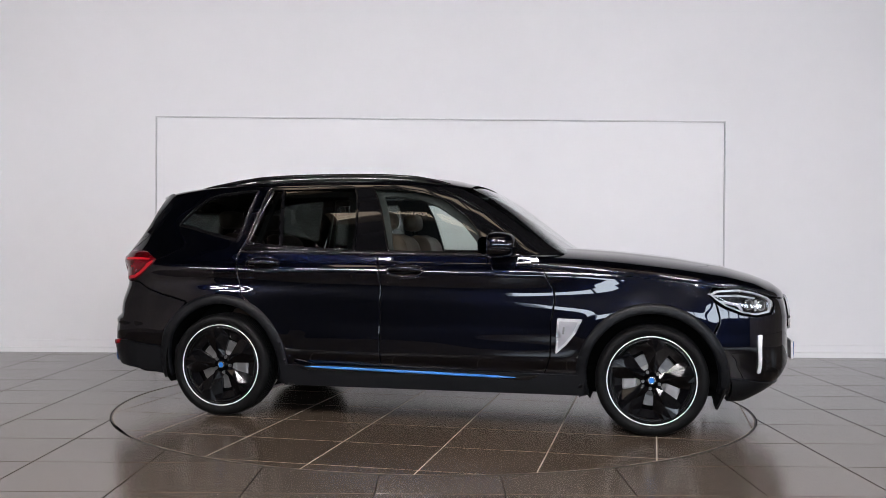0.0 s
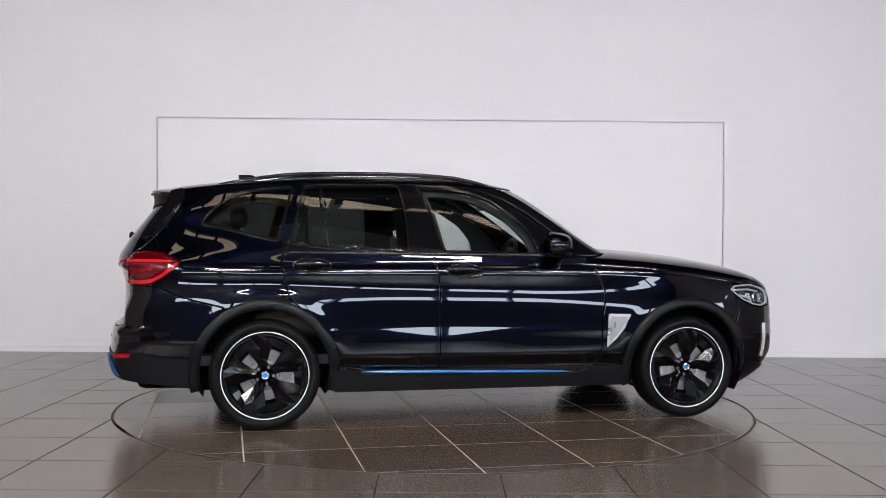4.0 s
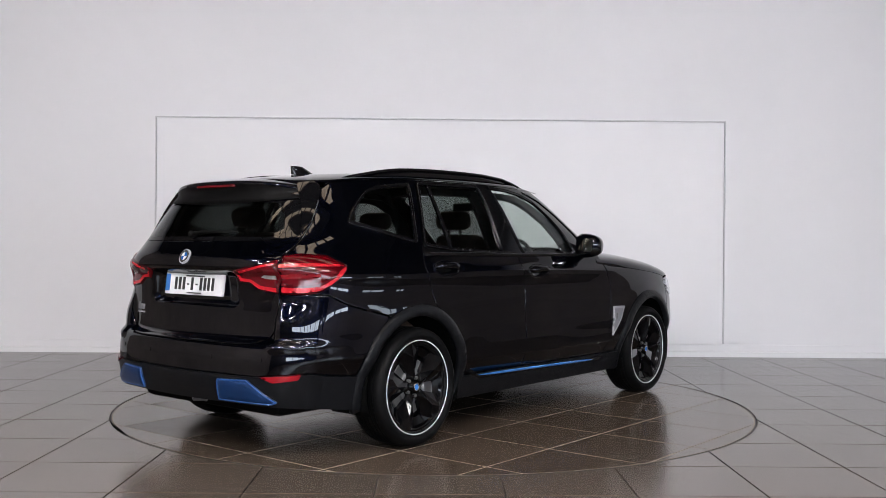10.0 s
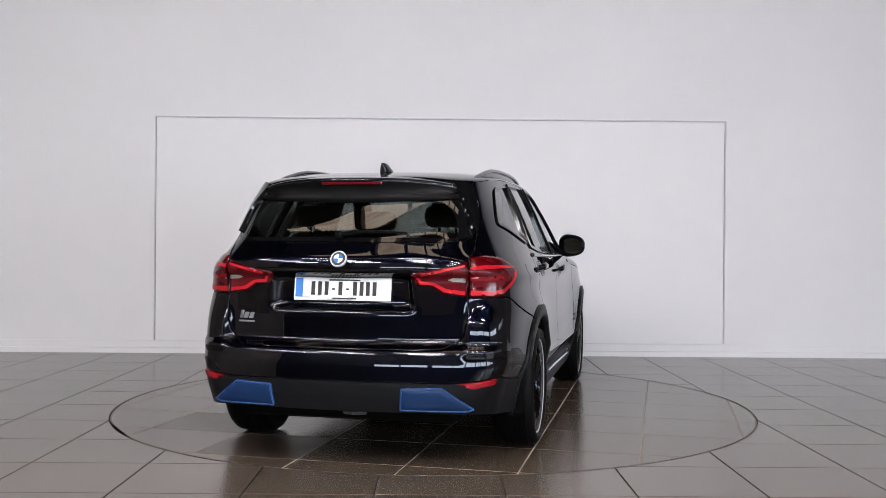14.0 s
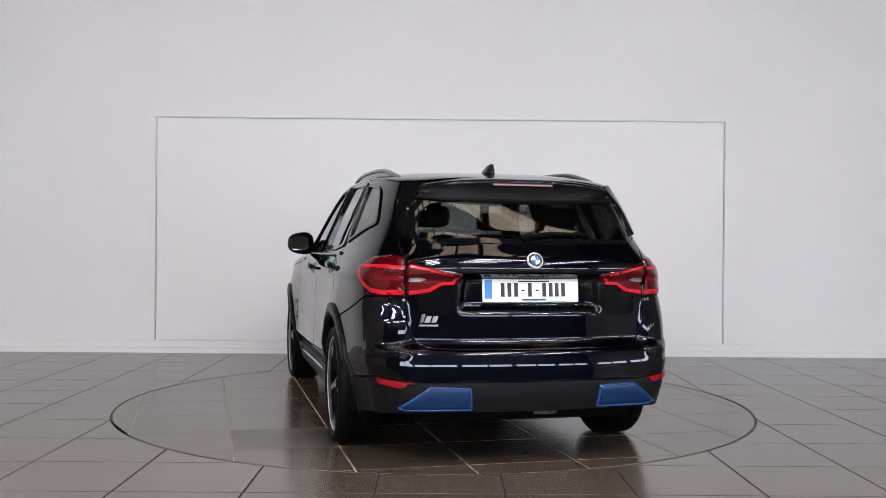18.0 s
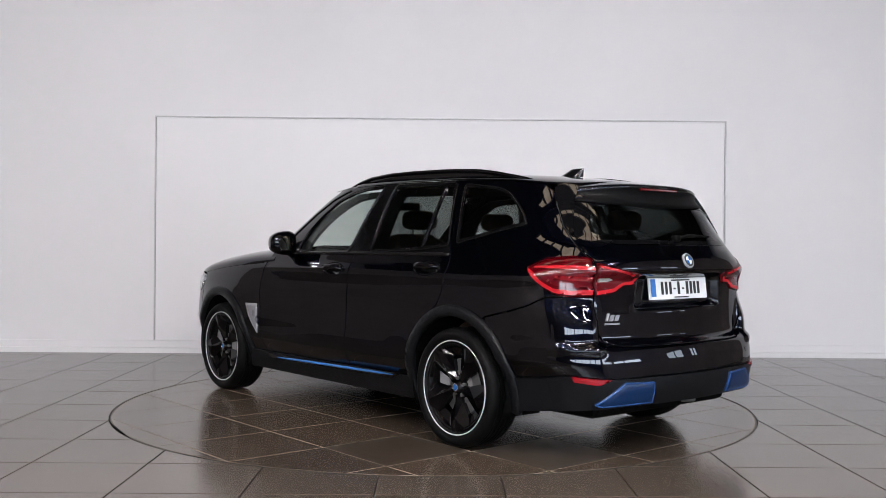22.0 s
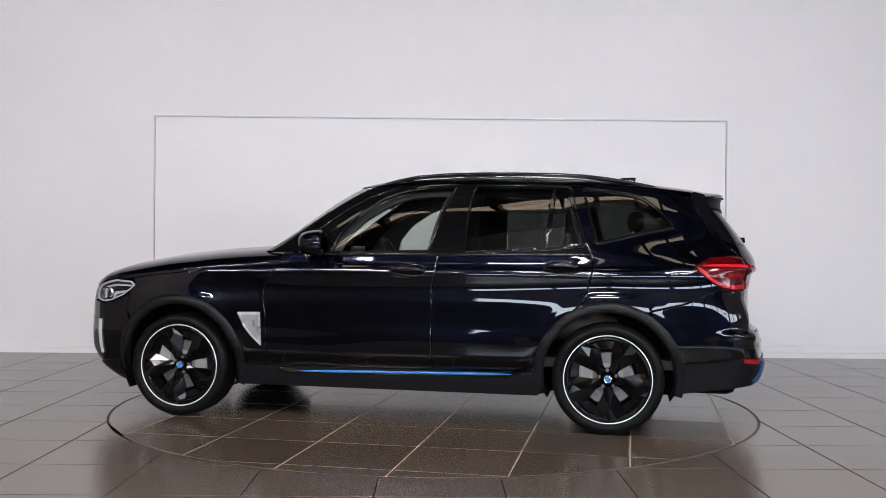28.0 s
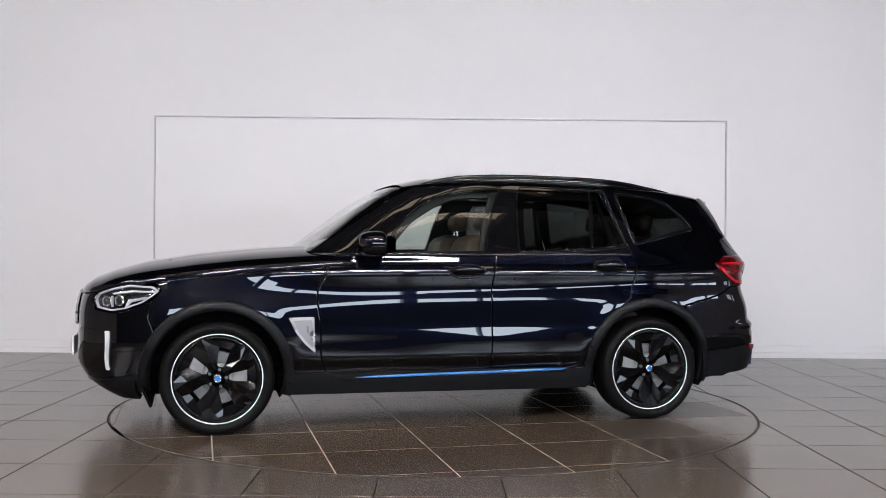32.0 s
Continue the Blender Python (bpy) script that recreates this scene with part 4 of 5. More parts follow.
        panel("reverse_light", rounded([ry(0.648, 1.010), ry(0.585, 1.012), ry(0.560, 1.000), ry(0.590, 0.988), ry(0.648, 0.984)], 0.004), M_REVERSE, li, "small clear reversing light", off=0.0104, depth=0.004, gap=0, step=0.016, **k)
        # rear bumper pieces that come in pairs
        panel("reflector", rounded([ry(0.632, 0.472), ry(0.735, 0.481), ry(0.806, 0.491), ry(0.794, 0.464), ry(0.700, 0.446)], 0.006), M_REFL, car, "bright red bumper reflector", off=0.0125, depth=0.014, gap=0, step=0.014, **k)
        ins = [ry(0.337, 0.334), ry(0.348, 0.450), ry(0.554, 0.456), ry(0.630, 0.402), ry(0.706, 0.344), ry(0.672, 0.330)]
        bl = panel("bumper_insert", rounded(ins, 0.010), M_BLUE, car, "satin blue bumper insert", off=0.016, depth=0.024, gap=0, step=0.016, crown=0.008, round_edge=0.02, **k)
        ring = dense(inset(rounded(ins, 0.010), 0.005), 0.02)
        rp = surf(np.array([p[0] for p in ring]), np.array([p[1] for p in ring])) + surf_n(np.array([p[0] for p in ring]), np.array([p[1] for p in ring])) * 0.0185
        rp = [(p[0], side * p[1], p[2]) for p in rp]
        part("insert_edge", tube(bmesh.new(), rp + rp[:1], 0.0042, 0.0042, 8), M_BLUEEDGE, bl, "raised edge, paler blue for its highlight", True)
        # headlamp and front details
        hl = rounded(sxs([(3.204, 0.886), (3.242, 0.914), (3.381, 0.923), (3.480, 0.904), (3.575, 0.869), (3.598, 0.821), (3.580, 0.773), (3.495, 0.757), (3.410, 0.770), (3.307, 0.810), (3.250, 0.848)]), 0.012)
        lamp = panel("headlamp", hl, M_LAMPIN, car, "clear headlamp with bright reflectors", off=-0.004, depth=0.02, gap=0, step=0.014, crown=-0.045, round_edge=0.035, **k)
        panel("lamp_lens", hl, M_LENS, lamp, "clear lamp cover", off=0.002, depth=0.008, gap=0.001, step=0.02, crown=0.004, round_edge=0.02, **k)
        panel("lamp_frame", inset(hl, 0.003), M_SATIN, lamp, "bright frame round the lamp", holes=(inset(hl, 0.013),), off=-0.006, depth=0.012, gap=0, step=0.016, **k)
        for x0, z0 in ((3.455, 0.826), (3.538, 0.820)):
            for nm, rr, mt, o in (("lamp_bezel", 0.040, M_CHROME, -0.022), ("projector", 0.026, M_INK, -0.017)):
                hexa = rounded([sx(x0 + rr * 0.8 * math.cos(a), z0 + rr * math.sin(a)) for a in np.linspace(0.3, 2 * math.pi + 0.3, 6, endpoint=False)], 0.006)
                panel(nm, hexa, mt, lamp, "bright projector surround" if mt is M_CHROME else "dark projector lamp", off=o, depth=0.014, gap=0, step=0.012, crown=0.008, round_edge=0.02, **k)
        for q in ([(3.235, 0.885), (3.38, 0.890), (3.49, 0.872), (3.49, 0.864), (3.38, 0.879), (3.24, 0.875)], [(3.26, 0.852), (3.395, 0.832), (3.415, 0.79), (3.405, 0.785), (3.38, 0.815), (3.275, 0.838)], [(3.494, 0.855), (3.502, 0.855), (3.500, 0.785), (3.492, 0.785)]):
            panel("lamp_strip", rounded(sxs(q), 0.003), M_SATIN, lamp, "pale daytime light strip", off=-0.016, depth=0.012, gap=0, step=0.016, **k)
        panel("air_blade", rounded(sxs([(3.499, 0.638), (3.521, 0.640), (3.514, 0.405), (3.497, 0.400)]), 0.006), M_SILVER, car, "upright bright blade in the front bumper", off=0.012, depth=0.014, gap=0, step=0.02, **k)
        panel("air_inlet", rounded([sx(3.530, 0.636), fy(0.62, 0.655, 0), fy(0.36, 0.605, 0), fy(0.34, 0.44, 0), sx(3.524, 0.405)], 0.02), M_GLOSSB, car, "black lower air inlet", off=0.003, depth=0.006, gap=0, **k)
        panel("parking_sensor", [sx(3.311 + 0.011 * math.cos(a), 0.553 + 0.011 * math.sin(a)) for a in np.linspace(0, 2 * math.pi, 14, endpoint=False)], M_SATINB, car, "small round parking sensor", off=0.002, depth=0.003, gap=0, step=0.02, **k)
        dm = []
        for x, z in ((2.05, 1.150), (1.93, 1.268), (1.77, 1.392), (1.60, 1.490), (1.42, 1.552)):
            q = sx(x, z, 1)
            p = surf(np.array([q[0]]), np.array([z]), 1)[0] + surf_n(np.array([q[0]]), np.array([z]), 1)[0] * 0.003
            dm.append((p[0], side * p[1], p[2]))
        part("pillar_moulding", tube(bmesh.new(), dm, 0.005, 0.005, 8), M_GLOSSB, car, "slim gloss black moulding on the windscreen pillar", True)
        # kidney grille half
        gp = rounded([fy(0.03, 0.848, 0), fy(0.30, 0.846, 0), fy(0.365, 0.79, 0), fy(0.33, 0.66, 0), fy(0.09, 0.632, 0)], 0.03)
        gr = panel("grille", gp, M_GLOSSB, car, "closed black kidney grille with blue edge", off=0.016, depth=0.03, gap=0, step=0.025, **k)
        panel("grille_frame", inset(gp, -0.006), M_SATIN, gr, "satin silver grille frame", holes=(inset(gp, 0.004),), off=0.020, depth=0.012, gap=0, step=0.025, **k)
        panel("grille_accent", inset(gp, 0.017), M_STRIP, gr, "blue inner accent line", holes=(inset(gp, 0.026),), off=0.019, depth=0.006, gap=0, step=0.025, **k)
        # door mirror
        mirror = bmesh.new()
        prof = [(-0.02, 0.2), (0.0, 0.78), (0.03, 0.98), (0.08, 1.0), (0.14, 0.92), (0.19, 0.72), (0.215, 0.40), (0.222, 0.05)]
        rings = []
        for u, r in prof:
            ring = []
            for a in np.linspace(0, 2 * math.pi, 28, endpoint=False):
                ca, sa = math.cos(a), math.sin(a)
                e = (abs(ca) ** 2.7 + abs(sa) ** 2.7) ** (-1 / 2.7)
                ring.append(mirror.verts.new((1.838 + u * 0.78, side * (0.953 + 0.102 * r * e * ca - 0.10 * u), 1.180 + 0.086 * (0.30 + 0.70 * r) * e * sa * (1 - 0.16 * ca) - 0.010 * u)))
            rings.append(ring)
        for a, b in zip(rings, rings[1:]):
            for i in range(28):
                f = [a[i], b[i], b[(i + 1) % 28], a[(i + 1) % 28]]
                mirror.faces.new(f if side > 0 else f[::-1])
        mirror.faces.new(rings[-1] if side > 0 else rings[-1][::-1])
        mirror.faces.new(rings[0][::-1] if side > 0 else rings[0])
        bmesh.ops.recalc_face_normals(mirror, faces=mirror.faces)
        mr = part("door_mirror", mirror, M_PAINT, car, "glossy black door mirror", True)
        mg = bmesh.new()
        pts = []
        for a in np.linspace(0, 2 * math.pi, 24, endpoint=False):
            e = (abs(math.cos(a)) ** 3.2 + abs(math.sin(a)) ** 3.2) ** (-1 / 3.2)
            u = 0.080 * e * math.cos(a)
            pts.append((1.813 - 0.34 * u, side * (0.953 + u), 1.176 + 0.055 * e * math.sin(a)))
        mg.faces.new([mg.verts.new(p) for p in pts])
        part("mirror_glass", mg, M_MIRROR, mr, "silvered mirror glass")
        part("mirror_arm", tube(bmesh.new(), [(1.93, side * 0.83, 1.112), (1.915, side * 0.88, 1.115), (1.90, side * 0.93, 1.122)], [0.045, 0.04, 0.03], [0.018, 0.018, 0.014], 12), M_GLOSSB, mr, "short black mirror foot")
        # roof rail
        pts = []
        for x in np.linspace(-0.43, 1.58, 34):
            top_z = float(np.interp(x, [-0.43, -0.23, 0.0, 0.154, 0.35, 0.535, 0.80, 1.04, 1.27, 1.43, 1.58], [1.530, 1.582, 1.624, 1.645, 1.656, 1.661, 1.664, 1.662, 1.648, 1.620, 1.575]))
            pts.append((x, side * (0.606 - 0.028 * ((x - 0.58) / 1.0) ** 2), top_z - 0.012))
        rail = part("roof_rail", tube(bmesh.new(), pts, 0.016, 0.012, 12), M_GLOSSB, car, "raised gloss black roof rail", True)
        part("rail_foot", tube(bmesh.new(), [(p[0], p[1] - side * 0.004, p[2] - 0.030) for p in pts], 0.010, 0.030, 8), M_GLOSSB, rail, "black strip under the rail", True)

    # tailgate, rear window and bumper across the middle
    def both(half):
        return [(s, z) for s, z in half] + [(-s, z) for s, z in half[::-1]]
    low_seam = [(0.41, 0.634), (0.546, 0.640), (0.604, 0.666), (0.642, 0.708), (0.658, 0.772), (0.662, 0.848)]
    gate = [ry(*p) for p in low_seam + [(0.662, 1.06)] + GATE_SIDE]
    rwp = both([ry(0.494, 1.190), ry(0.600, 1.202), ry(0.658, 1.222), ry(0.664, 1.250), ry(0.656, 1.300), ry(0.640, 1.350), ry(0.602, 1.440), ry(0.40, 1.455)])
    gt = panel("tailgate", both(gate), M_PAINT, car, "glossy blue-black tailgate", holes=(rwp,), step=0.02, zstep=0.008, edge=0.004)
    panel("rear_window", rwp, M_PRIV, gt, "dark tinted rear window", off=-0.004, depth=0.003, gap=-0.001, step=0.03)
    clear = rounded(both([ry(0.590, 1.214), ry(0.598, 1.250), ry(0.560, 1.340), ry(0.505, 1.400), ry(0.40, 1.408)]), 0.02)
    panel("window_border", rwp, M_GLOSSB, gt, "black printed border of the rear window", holes=(clear,), off=-0.002, depth=0.002, gap=0.001, step=0.03)
    half = [ry(*p) for p in low_seam] + [ry(0.662, 0.905), ry(0.80, 0.906), sx(-0.650, 0.900), sx(-0.553, 0.852), sx(-0.433, 0.816), sx(-0.263, 0.776)]
    half += [sx(x, z) for x, z in arc(0, 0.36, R_ARCH, 125, 166, 9)] + [sx(-0.455, 0.456), sx(-0.64, 0.470), ry(0.826, 0.492), ry(0.60, 0.472), ry(0.31, 0.474)]
    panel("rear_bumper", both(half), M_PAINT, car, "glossy blue-black rear bumper", step=0.02, zstep=0.006, edge=0.004)
    lowr = [ry(0.31, 0.474), ry(0.60, 0.472), ry(0.826, 0.492), sx(-0.64, 0.470), sx(-0.455, 0.456), sx(-0.46, 0.36), sx(-0.44, 0.262), sx(-0.62, 0.285), ry(0.72, 0.310), ry(0.5, 0.318), ry(0.3, 0.318)]
    panel("rear_skirt", both(lowr), M_CLAD, car, "dark grey plastic lower rear bumper", off=0.008, depth=0.03, step=0.018)
    for y in (-0.62, -0.28, 0.28, 0.62):
        panel("parking_sensor", [ry(y + 0.012 * math.cos(a), 0.560 + 0.012 * math.sin(a)) for a in np.linspace(0, 2 * math.pi, 14, endpoint=False)], M_GLOSSB, car, "small round parking sensor", off=0.002, depth=0.003, gap=0, step=0.02)
    # front bumper and nose
    hf = [fy(0.20, 0.850, 0), fy(0.38, 0.852, 0), fy(0.60, 0.858, 0), sx(3.583, 0.866), sx(3.608, 0.821), sx(3.588, 0.767), sx(3.495, 0.750), sx(3.405, 0.763), sx(3.300, 0.803), sx(3.245, 0.832), sx(3.27, 0.72)] + [sx(x, z) for x, z in arc(FRONT_AX, 0.36, R_ARCH, 36, -14, 12)] + [sx(3.50, 0.26), fy(0.60, 0.265, 0), fy(0.3, 0.27, 0)]
    panel("front_bumper", [(s, z) for s, z in hf] + [(2 * S_FRONT - s, z) for s, z in hf[::-1]], M_PAINT, car, "glossy blue-black front bumper", step=0.025, edge=0.004)
    lf = [fy(0.3, 0.33, 0), fy(0.60, 0.33, 0), sx(3.52, 0.345), sx(3.32, 0.38), sx(3.31, 0.22), fy(0.60, 0.215, 0), fy(0.3, 0.215, 0)]
    panel("front_skirt", [(s, z) for s, z in lf] + [(2 * S_FRONT - s, z) for s, z in lf[::-1]], M_CLAD, car, "dark plastic front lip", off=0.012, depth=0.03)
    ws = [fy(0.45, 1.10), fy(0.755, 1.12), fy(0.746, 1.17), fy(0.716, 1.28), fy(0.680, 1.40), fy(0.645, 1.50), fy(0.622, 1.560), fy(0.3, 1.575)]
    panel("windscreen", [(s, z) for s, z in ws] + [(2 * S_FRONT - s, z) for s, z in ws[::-1]], M_GLASS, car, "raked clear windscreen", gh=1, off=-0.003, depth=0.003, step=0.035)


def build_top(car):
    # bonnet: rounded shoulders that meet the wings upright
    edge = [sx(x, fender_edge(x)) for x in np.linspace(2.10, 3.235, 20)] + [sx(x, z) for x, z in ((3.30, 0.924), (3.381, 0.927), (3.48, 0.908), (3.53, 0.891), (3.575, 0.873))] + [fy(y, z, 0) for y, z in ((0.66, 0.864), (0.60, 0.861), (0.50, 0.858), (0.40, 0.856), (0.30, 0.852), (0.20, 0.852), (0.10, 0.853), (0.04, 0.853))]
    E = surf(np.array([p[0] for p in edge]), np.array([p[1] for p in edge]))
    E = E[np.argsort(E[:, 0])]
    xm = E[-1, 0]
    rows = []
    xs = list(np.linspace(2.10, 3.20, 20)) + list(np.linspace(3.24, 3.60, 16)) + [xm - (xm - 3.60) * (1 - k / 12) ** 2 for k in range(1, 13)]
    for x in xs:
        ze, yw = float(np.interp(x, E[:, 0], E[:, 2])), float(np.interp(x, E[:, 0], E[:, 1]))
        zt = max(ze, hood_top(x))
        row = []
        for u in np.linspace(0, math.pi, 49):
            cu = math.cos(u)
            v = math.copysign(abs(cu) ** 0.62, cu)
            y = yw * v
            h = (1 - abs(v) ** 3.2) ** (1 / 2.4) if abs(v) < 1 else 0
            crease = 0.006 * math.exp(-((abs(y) - 0.46) / 0.05) ** 2) * min(1, max(0, (3.5 - x) / 0.5))
            row.append((x, y, ze + (zt - ze) * h + crease))
        rows.append(row)
    grid_mesh(rows, M_PAINT, "bonnet", car, "long glossy blue-black bonnet")
    lip = [p for p in E if p[0] > 3.25]
    lip = [(p[0], p[1], p[2]) for p in lip] + [(p[0], -p[1], p[2]) for p in lip[::-1]]
    part("bonnet_lip", tube(bmesh.new(), [(x - 0.006, y, z + 0.004) for x, y, z in lip], 0.008, 0.008, 10), M_PAINT, car, "rounded front edge of the bonnet", True)
    panel("permit_sticker", [fy(0.700, 1.168), fy(0.600, 1.160), fy(0.600, 1.205), fy(0.695, 1.218)], M_STICKER, car, "pale paper permits behind the windscreen", gh=1, off=-0.008, depth=0.002, gap=0, step=0.03)
    part("cowl", boxed(2.12, -0.70, 1.00, 2.40, 0.70, 1.092, bevel=0.02), M_UNDER, car, "black plastic scuttle panel")
    for y0 in (-0.45, 0.15):
        part("front_wiper", tube(bmesh.new(), [(2.36, y0, 1.125), (2.37, y0 + 0.25, 1.128), (2.33, y0 + 0.55, 1.125)], 0.010, 0.008, 6), M_INK, car, "black windscreen wiper")
    # roof skin: rises from the window tops to the crown
    rows = []
    for x in np.linspace(-0.66, 1.67, 50):
        ze, zt = roof_edge(x), roof_top(x)
        gh = 1
        q = sx(x, ze, gh) if x < 1.45 else sx(1.45, ze, gh)
        yw = float(surf(np.array([q[0]]), np.array([ze]), gh)[0][1])
        if x < -0.42:
            yw = min(yw, float(np.interp(x, [-0.66, -0.42], [0.56, 0.615])))
        if x > 1.40:
            yw = min(yw, 0.625)
        row = []
        for u in np.linspace(-1, 1, 37):
            v = math.copysign(1 - (1 - abs(u)) ** 1.6, u)
            row.append((x, -yw * v, ze + (zt - ze) * (1 - abs(v) ** 3.0) ** (1 / 1.7)))
        rows.append(row)
    grid_mesh(rows, M_PAINT, "roof", car, "glossy black roof panel")
    # spoiler over the rear window
    rows = []
    for y in np.linspace(-0.578, 0.578, 41):
        a = abs(y) / 0.578
        xe = -0.748 + 0.165 * a ** 3
        zt = 1.531 - 0.040 * a ** 3
        zr = lambda x: roof_top(x) - 0.004 + 0.004 * min(1, (-0.25 - x) / 0.2) - 0.075 * a ** 4
        zb = 1.398 + 0.030 * a ** 2
        q = ry(abs(y), zb)
        xb = float(surf(np.array([q[0]]), np.array([zb]))[0][0]) - 0.007
        row = [(-0.25, y, zr(-0.25) - 0.004), (-0.36, y, zr(-0.36)), (-0.46, y, max(zr(-0.46), zt)), (xe + 0.08, y, zt + 0.012), (xe + 0.025, y, zt + 0.005), (xe + 0.005, y, zt - 0.001), (xe, y, zt - 0.008), (xe + 0.003, y, zt - 0.018)]
        for f in (0.15, 0.4, 0.7, 1.0):
            row.append((xe + 0.008 + (xb - xe - 0.008) * f + 0.010 * math.sin(math.pi * f), y, zt - 0.022 + (zb - zt + 0.022) * f))
        row.append((xb + 0.05, y, zb + 0.01))
        rows.append(row)
    sp = grid_mesh([r[:8] for r in rows], M_PAINT, "roof_spoiler", car, "glossy black roof spoiler", flip=True)
    grid_mesh([r[7:] for r in rows], M_DULLB, "spoiler_underside", sp, "black underside of the spoiler", flip=True)
    for sd in (1, -1):
        # slim blade that runs down beside the rear window
        bladep = [ry(0.520, 1.505), ry(0.545, 1.470), ry(0.590, 1.410), ry(0.628, 1.330), ry(0.658, 1.245), ry(0.668, 1.236), ry(0.668, 1.290), ry(0.656, 1.350), ry(0.638, 1.420), ry(0.606, 1.495), ry(0.575, 1.520)]
        panel("spoiler_blade", rounded(bladep, 0.008), M_GLOSSB, sp, "gloss black blade beside the rear window", off=0.020, depth=0.035, gap=0, step=0.016, side=sd)
    part("brake_light", boxed(-0.7485, -0.17, 1.497, -0.715, 0.17, 1.512, bevel=0.004), M_RED3, sp, "slim red high brake light")
    # aerial fin
    bm = bmesh.new()
    rings = []
    for h in np.linspace(0, 1, 8):
        z = 1.612 + 0.052 * h
        l0, l1 = -0.155 - 0.008 * h, 0.055 - 0.120 * h ** 0.9
        w = 0.028 * (1 - h) ** 0.7 + 0.010
        rings.append([bm.verts.new(((l0 + l1) / 2 + (l1 - l0) / 2 * math.cos(a), w * math.sin(a), z)) for a in np.linspace(0, 2 * math.pi, 16, endpoint=False)])
    for a, b in zip(rings, rings[1:]):
        for i in range(16):
            bm.faces.new([a[i], a[(i + 1) % 16], b[(i + 1) % 16], b[i]])
    bm.faces.new(rings[-1])
    part("roof_aerial", bm, M_GLOSSB, car, "glossy black shark-fin aerial", True)
    # rear wiper
    wp = part("rear_wiper", tube(bmesh.new(), [(-0.895, 0.02, 1.225), (-0.878, -0.10, 1.240), (-0.868, -0.22, 1.240), (-0.850, -0.34, 1.238)], [0.012, 0.011, 0.009, 0.005], [0.013, 0.011, 0.008, 0.005], 8), M_UNDER, car, "black rear wiper", True)
    part("wiper_cap", tube(bmesh.new(), [(-0.86, 0.02, 1.222), (-0.905, 0.02, 1.226)], 0.020, 0.020, 14), M_UNDER, wp, "round wiper pivot", True)
    # round emblem
    def disc_at(r, x, z, d, seg=32, y=0.0):
        m = pose(x, y, z, 0, -66, 0)
        return revolve(bmesh.new(), [(0, d), (r * 0.96, d), (r, d - 0.0012), (r, -0.008), (0, -0.008)], seg, m)
    em = part("rear_emblem", disc_at(0.044, -0.9545, 1.100, 0.0030), M_SATIN, car, "round chrome emblem with blue and white quarters")
    part("emblem_ring", disc_at(0.040, -0.9545, 1.100, 0.0036), M_SILVER, em, "bright ring")
    part("emblem_band", disc_at(0.0385, -0.9545, 1.100, 0.0042), M_INK, em, "black ring")
    for q in range(4):
        b = bmesh.new()
        m = pose(-0.9545, 0, 1.100, 0, -66, 0)
        c = [b.verts.new((0, 0, 0.0050))] + [b.verts.new((0.0245 * math.cos(radians(90 * q + 90 * i / 6)), 0.0245 * math.sin(radians(90 * q + 90 * i / 6)), 0.0050)) for i in range(7)]
        b.faces.new(c)
        bmesh.ops.transform(b, matrix=m, verts=b.verts)
        part("emblem_quarter", b, M_EMBLUE if q % 2 else M_WHITE, em)
    # number plate with plain bars
    def plate(name, x, zc, tilt, sgn):
        m = pose(x, 0, zc, 0, tilt, 0)
        p = part(name, boxed(-0.008, -0.266, -0.061, 0.006, 0.266, 0.061, bevel=0.004, m=m), M_WHITE, car, "number plate in a white holder")
        o = -0.0095 * sgn
        def bar(nm, y0, y1, z0, z1, mt, dx, lab=""):
            b = bmesh.new()
            xa, xb = sorted((o, o - sgn * dx))
            part(nm, box(b, xa, min(y0, y1), z0, xb, max(y0, y1), z1, m=m), mt, p, lab)
        bar("plate_face", -0.256, 0.256, -0.044, 0.054, M_WHITE, 0.002, "white reflective plate")
        bar("plate_band", 0.216 * sgn, 0.256 * sgn, -0.044, 0.054, M_EUBLUE, 0.0035, "blue country band")
        for i, y in enumerate((0.158, 0.121, 0.084, 0.046, 0.008, -0.032, -0.072, -0.108, -0.142, -0.178)):
            w = 0.0105 if i not in (3, 5) else 0.009
            if i in (3, 5):
                bar("plate_bar", (y + w) * sgn, (y - w) * sgn, -0.006, 0.003, M_INK, 0.004)
            else:
                bar("plate_bar", (y + w) * sgn, (y - w) * sgn, -0.034, 0.038, M_INK, 0.004)
        bar("plate_caption", 0.07, -0.10, 0.042, 0.050, M_INK, 0.004)
        bar("plate_caption", 0.05, -0.08, -0.0535, -0.047, M_INK, 0.004)
    plate("rear_plate", -0.884, 0.940, 7, 1)
    plate("front_plate", 3.772, 0.50, 0, -1)
    # model badge as plain bars
    for y0, w, h in ((0.577, 0.017, 0.042), (0.549, 0.026, 0.032), (0.515, 0.024, 0.032)):
        q = [ry(y0 + w * 0.5 + 0.006, 0.774), ry(y0 - w * 0.5 + 0.006, 0.774), ry(y0 - w * 0.5 - 0.006, 0.774 + h), ry(y0 + w * 0.5 - 0.006, 0.774 + h)]
        panel("badge_bar", q, M_BADGE, car, "satin chrome model badge bar", off=0.004, depth=0.004, gap=0, step=0.02)
    panel("badge_bar", [ry(0.597, 0.754), ry(0.500, 0.754), ry(0.497, 0.763), ry(0.594, 0.763)], M_BADGE, car, "satin chrome model badge bar", off=0.004, depth=0.004, gap=0, step=0.02)
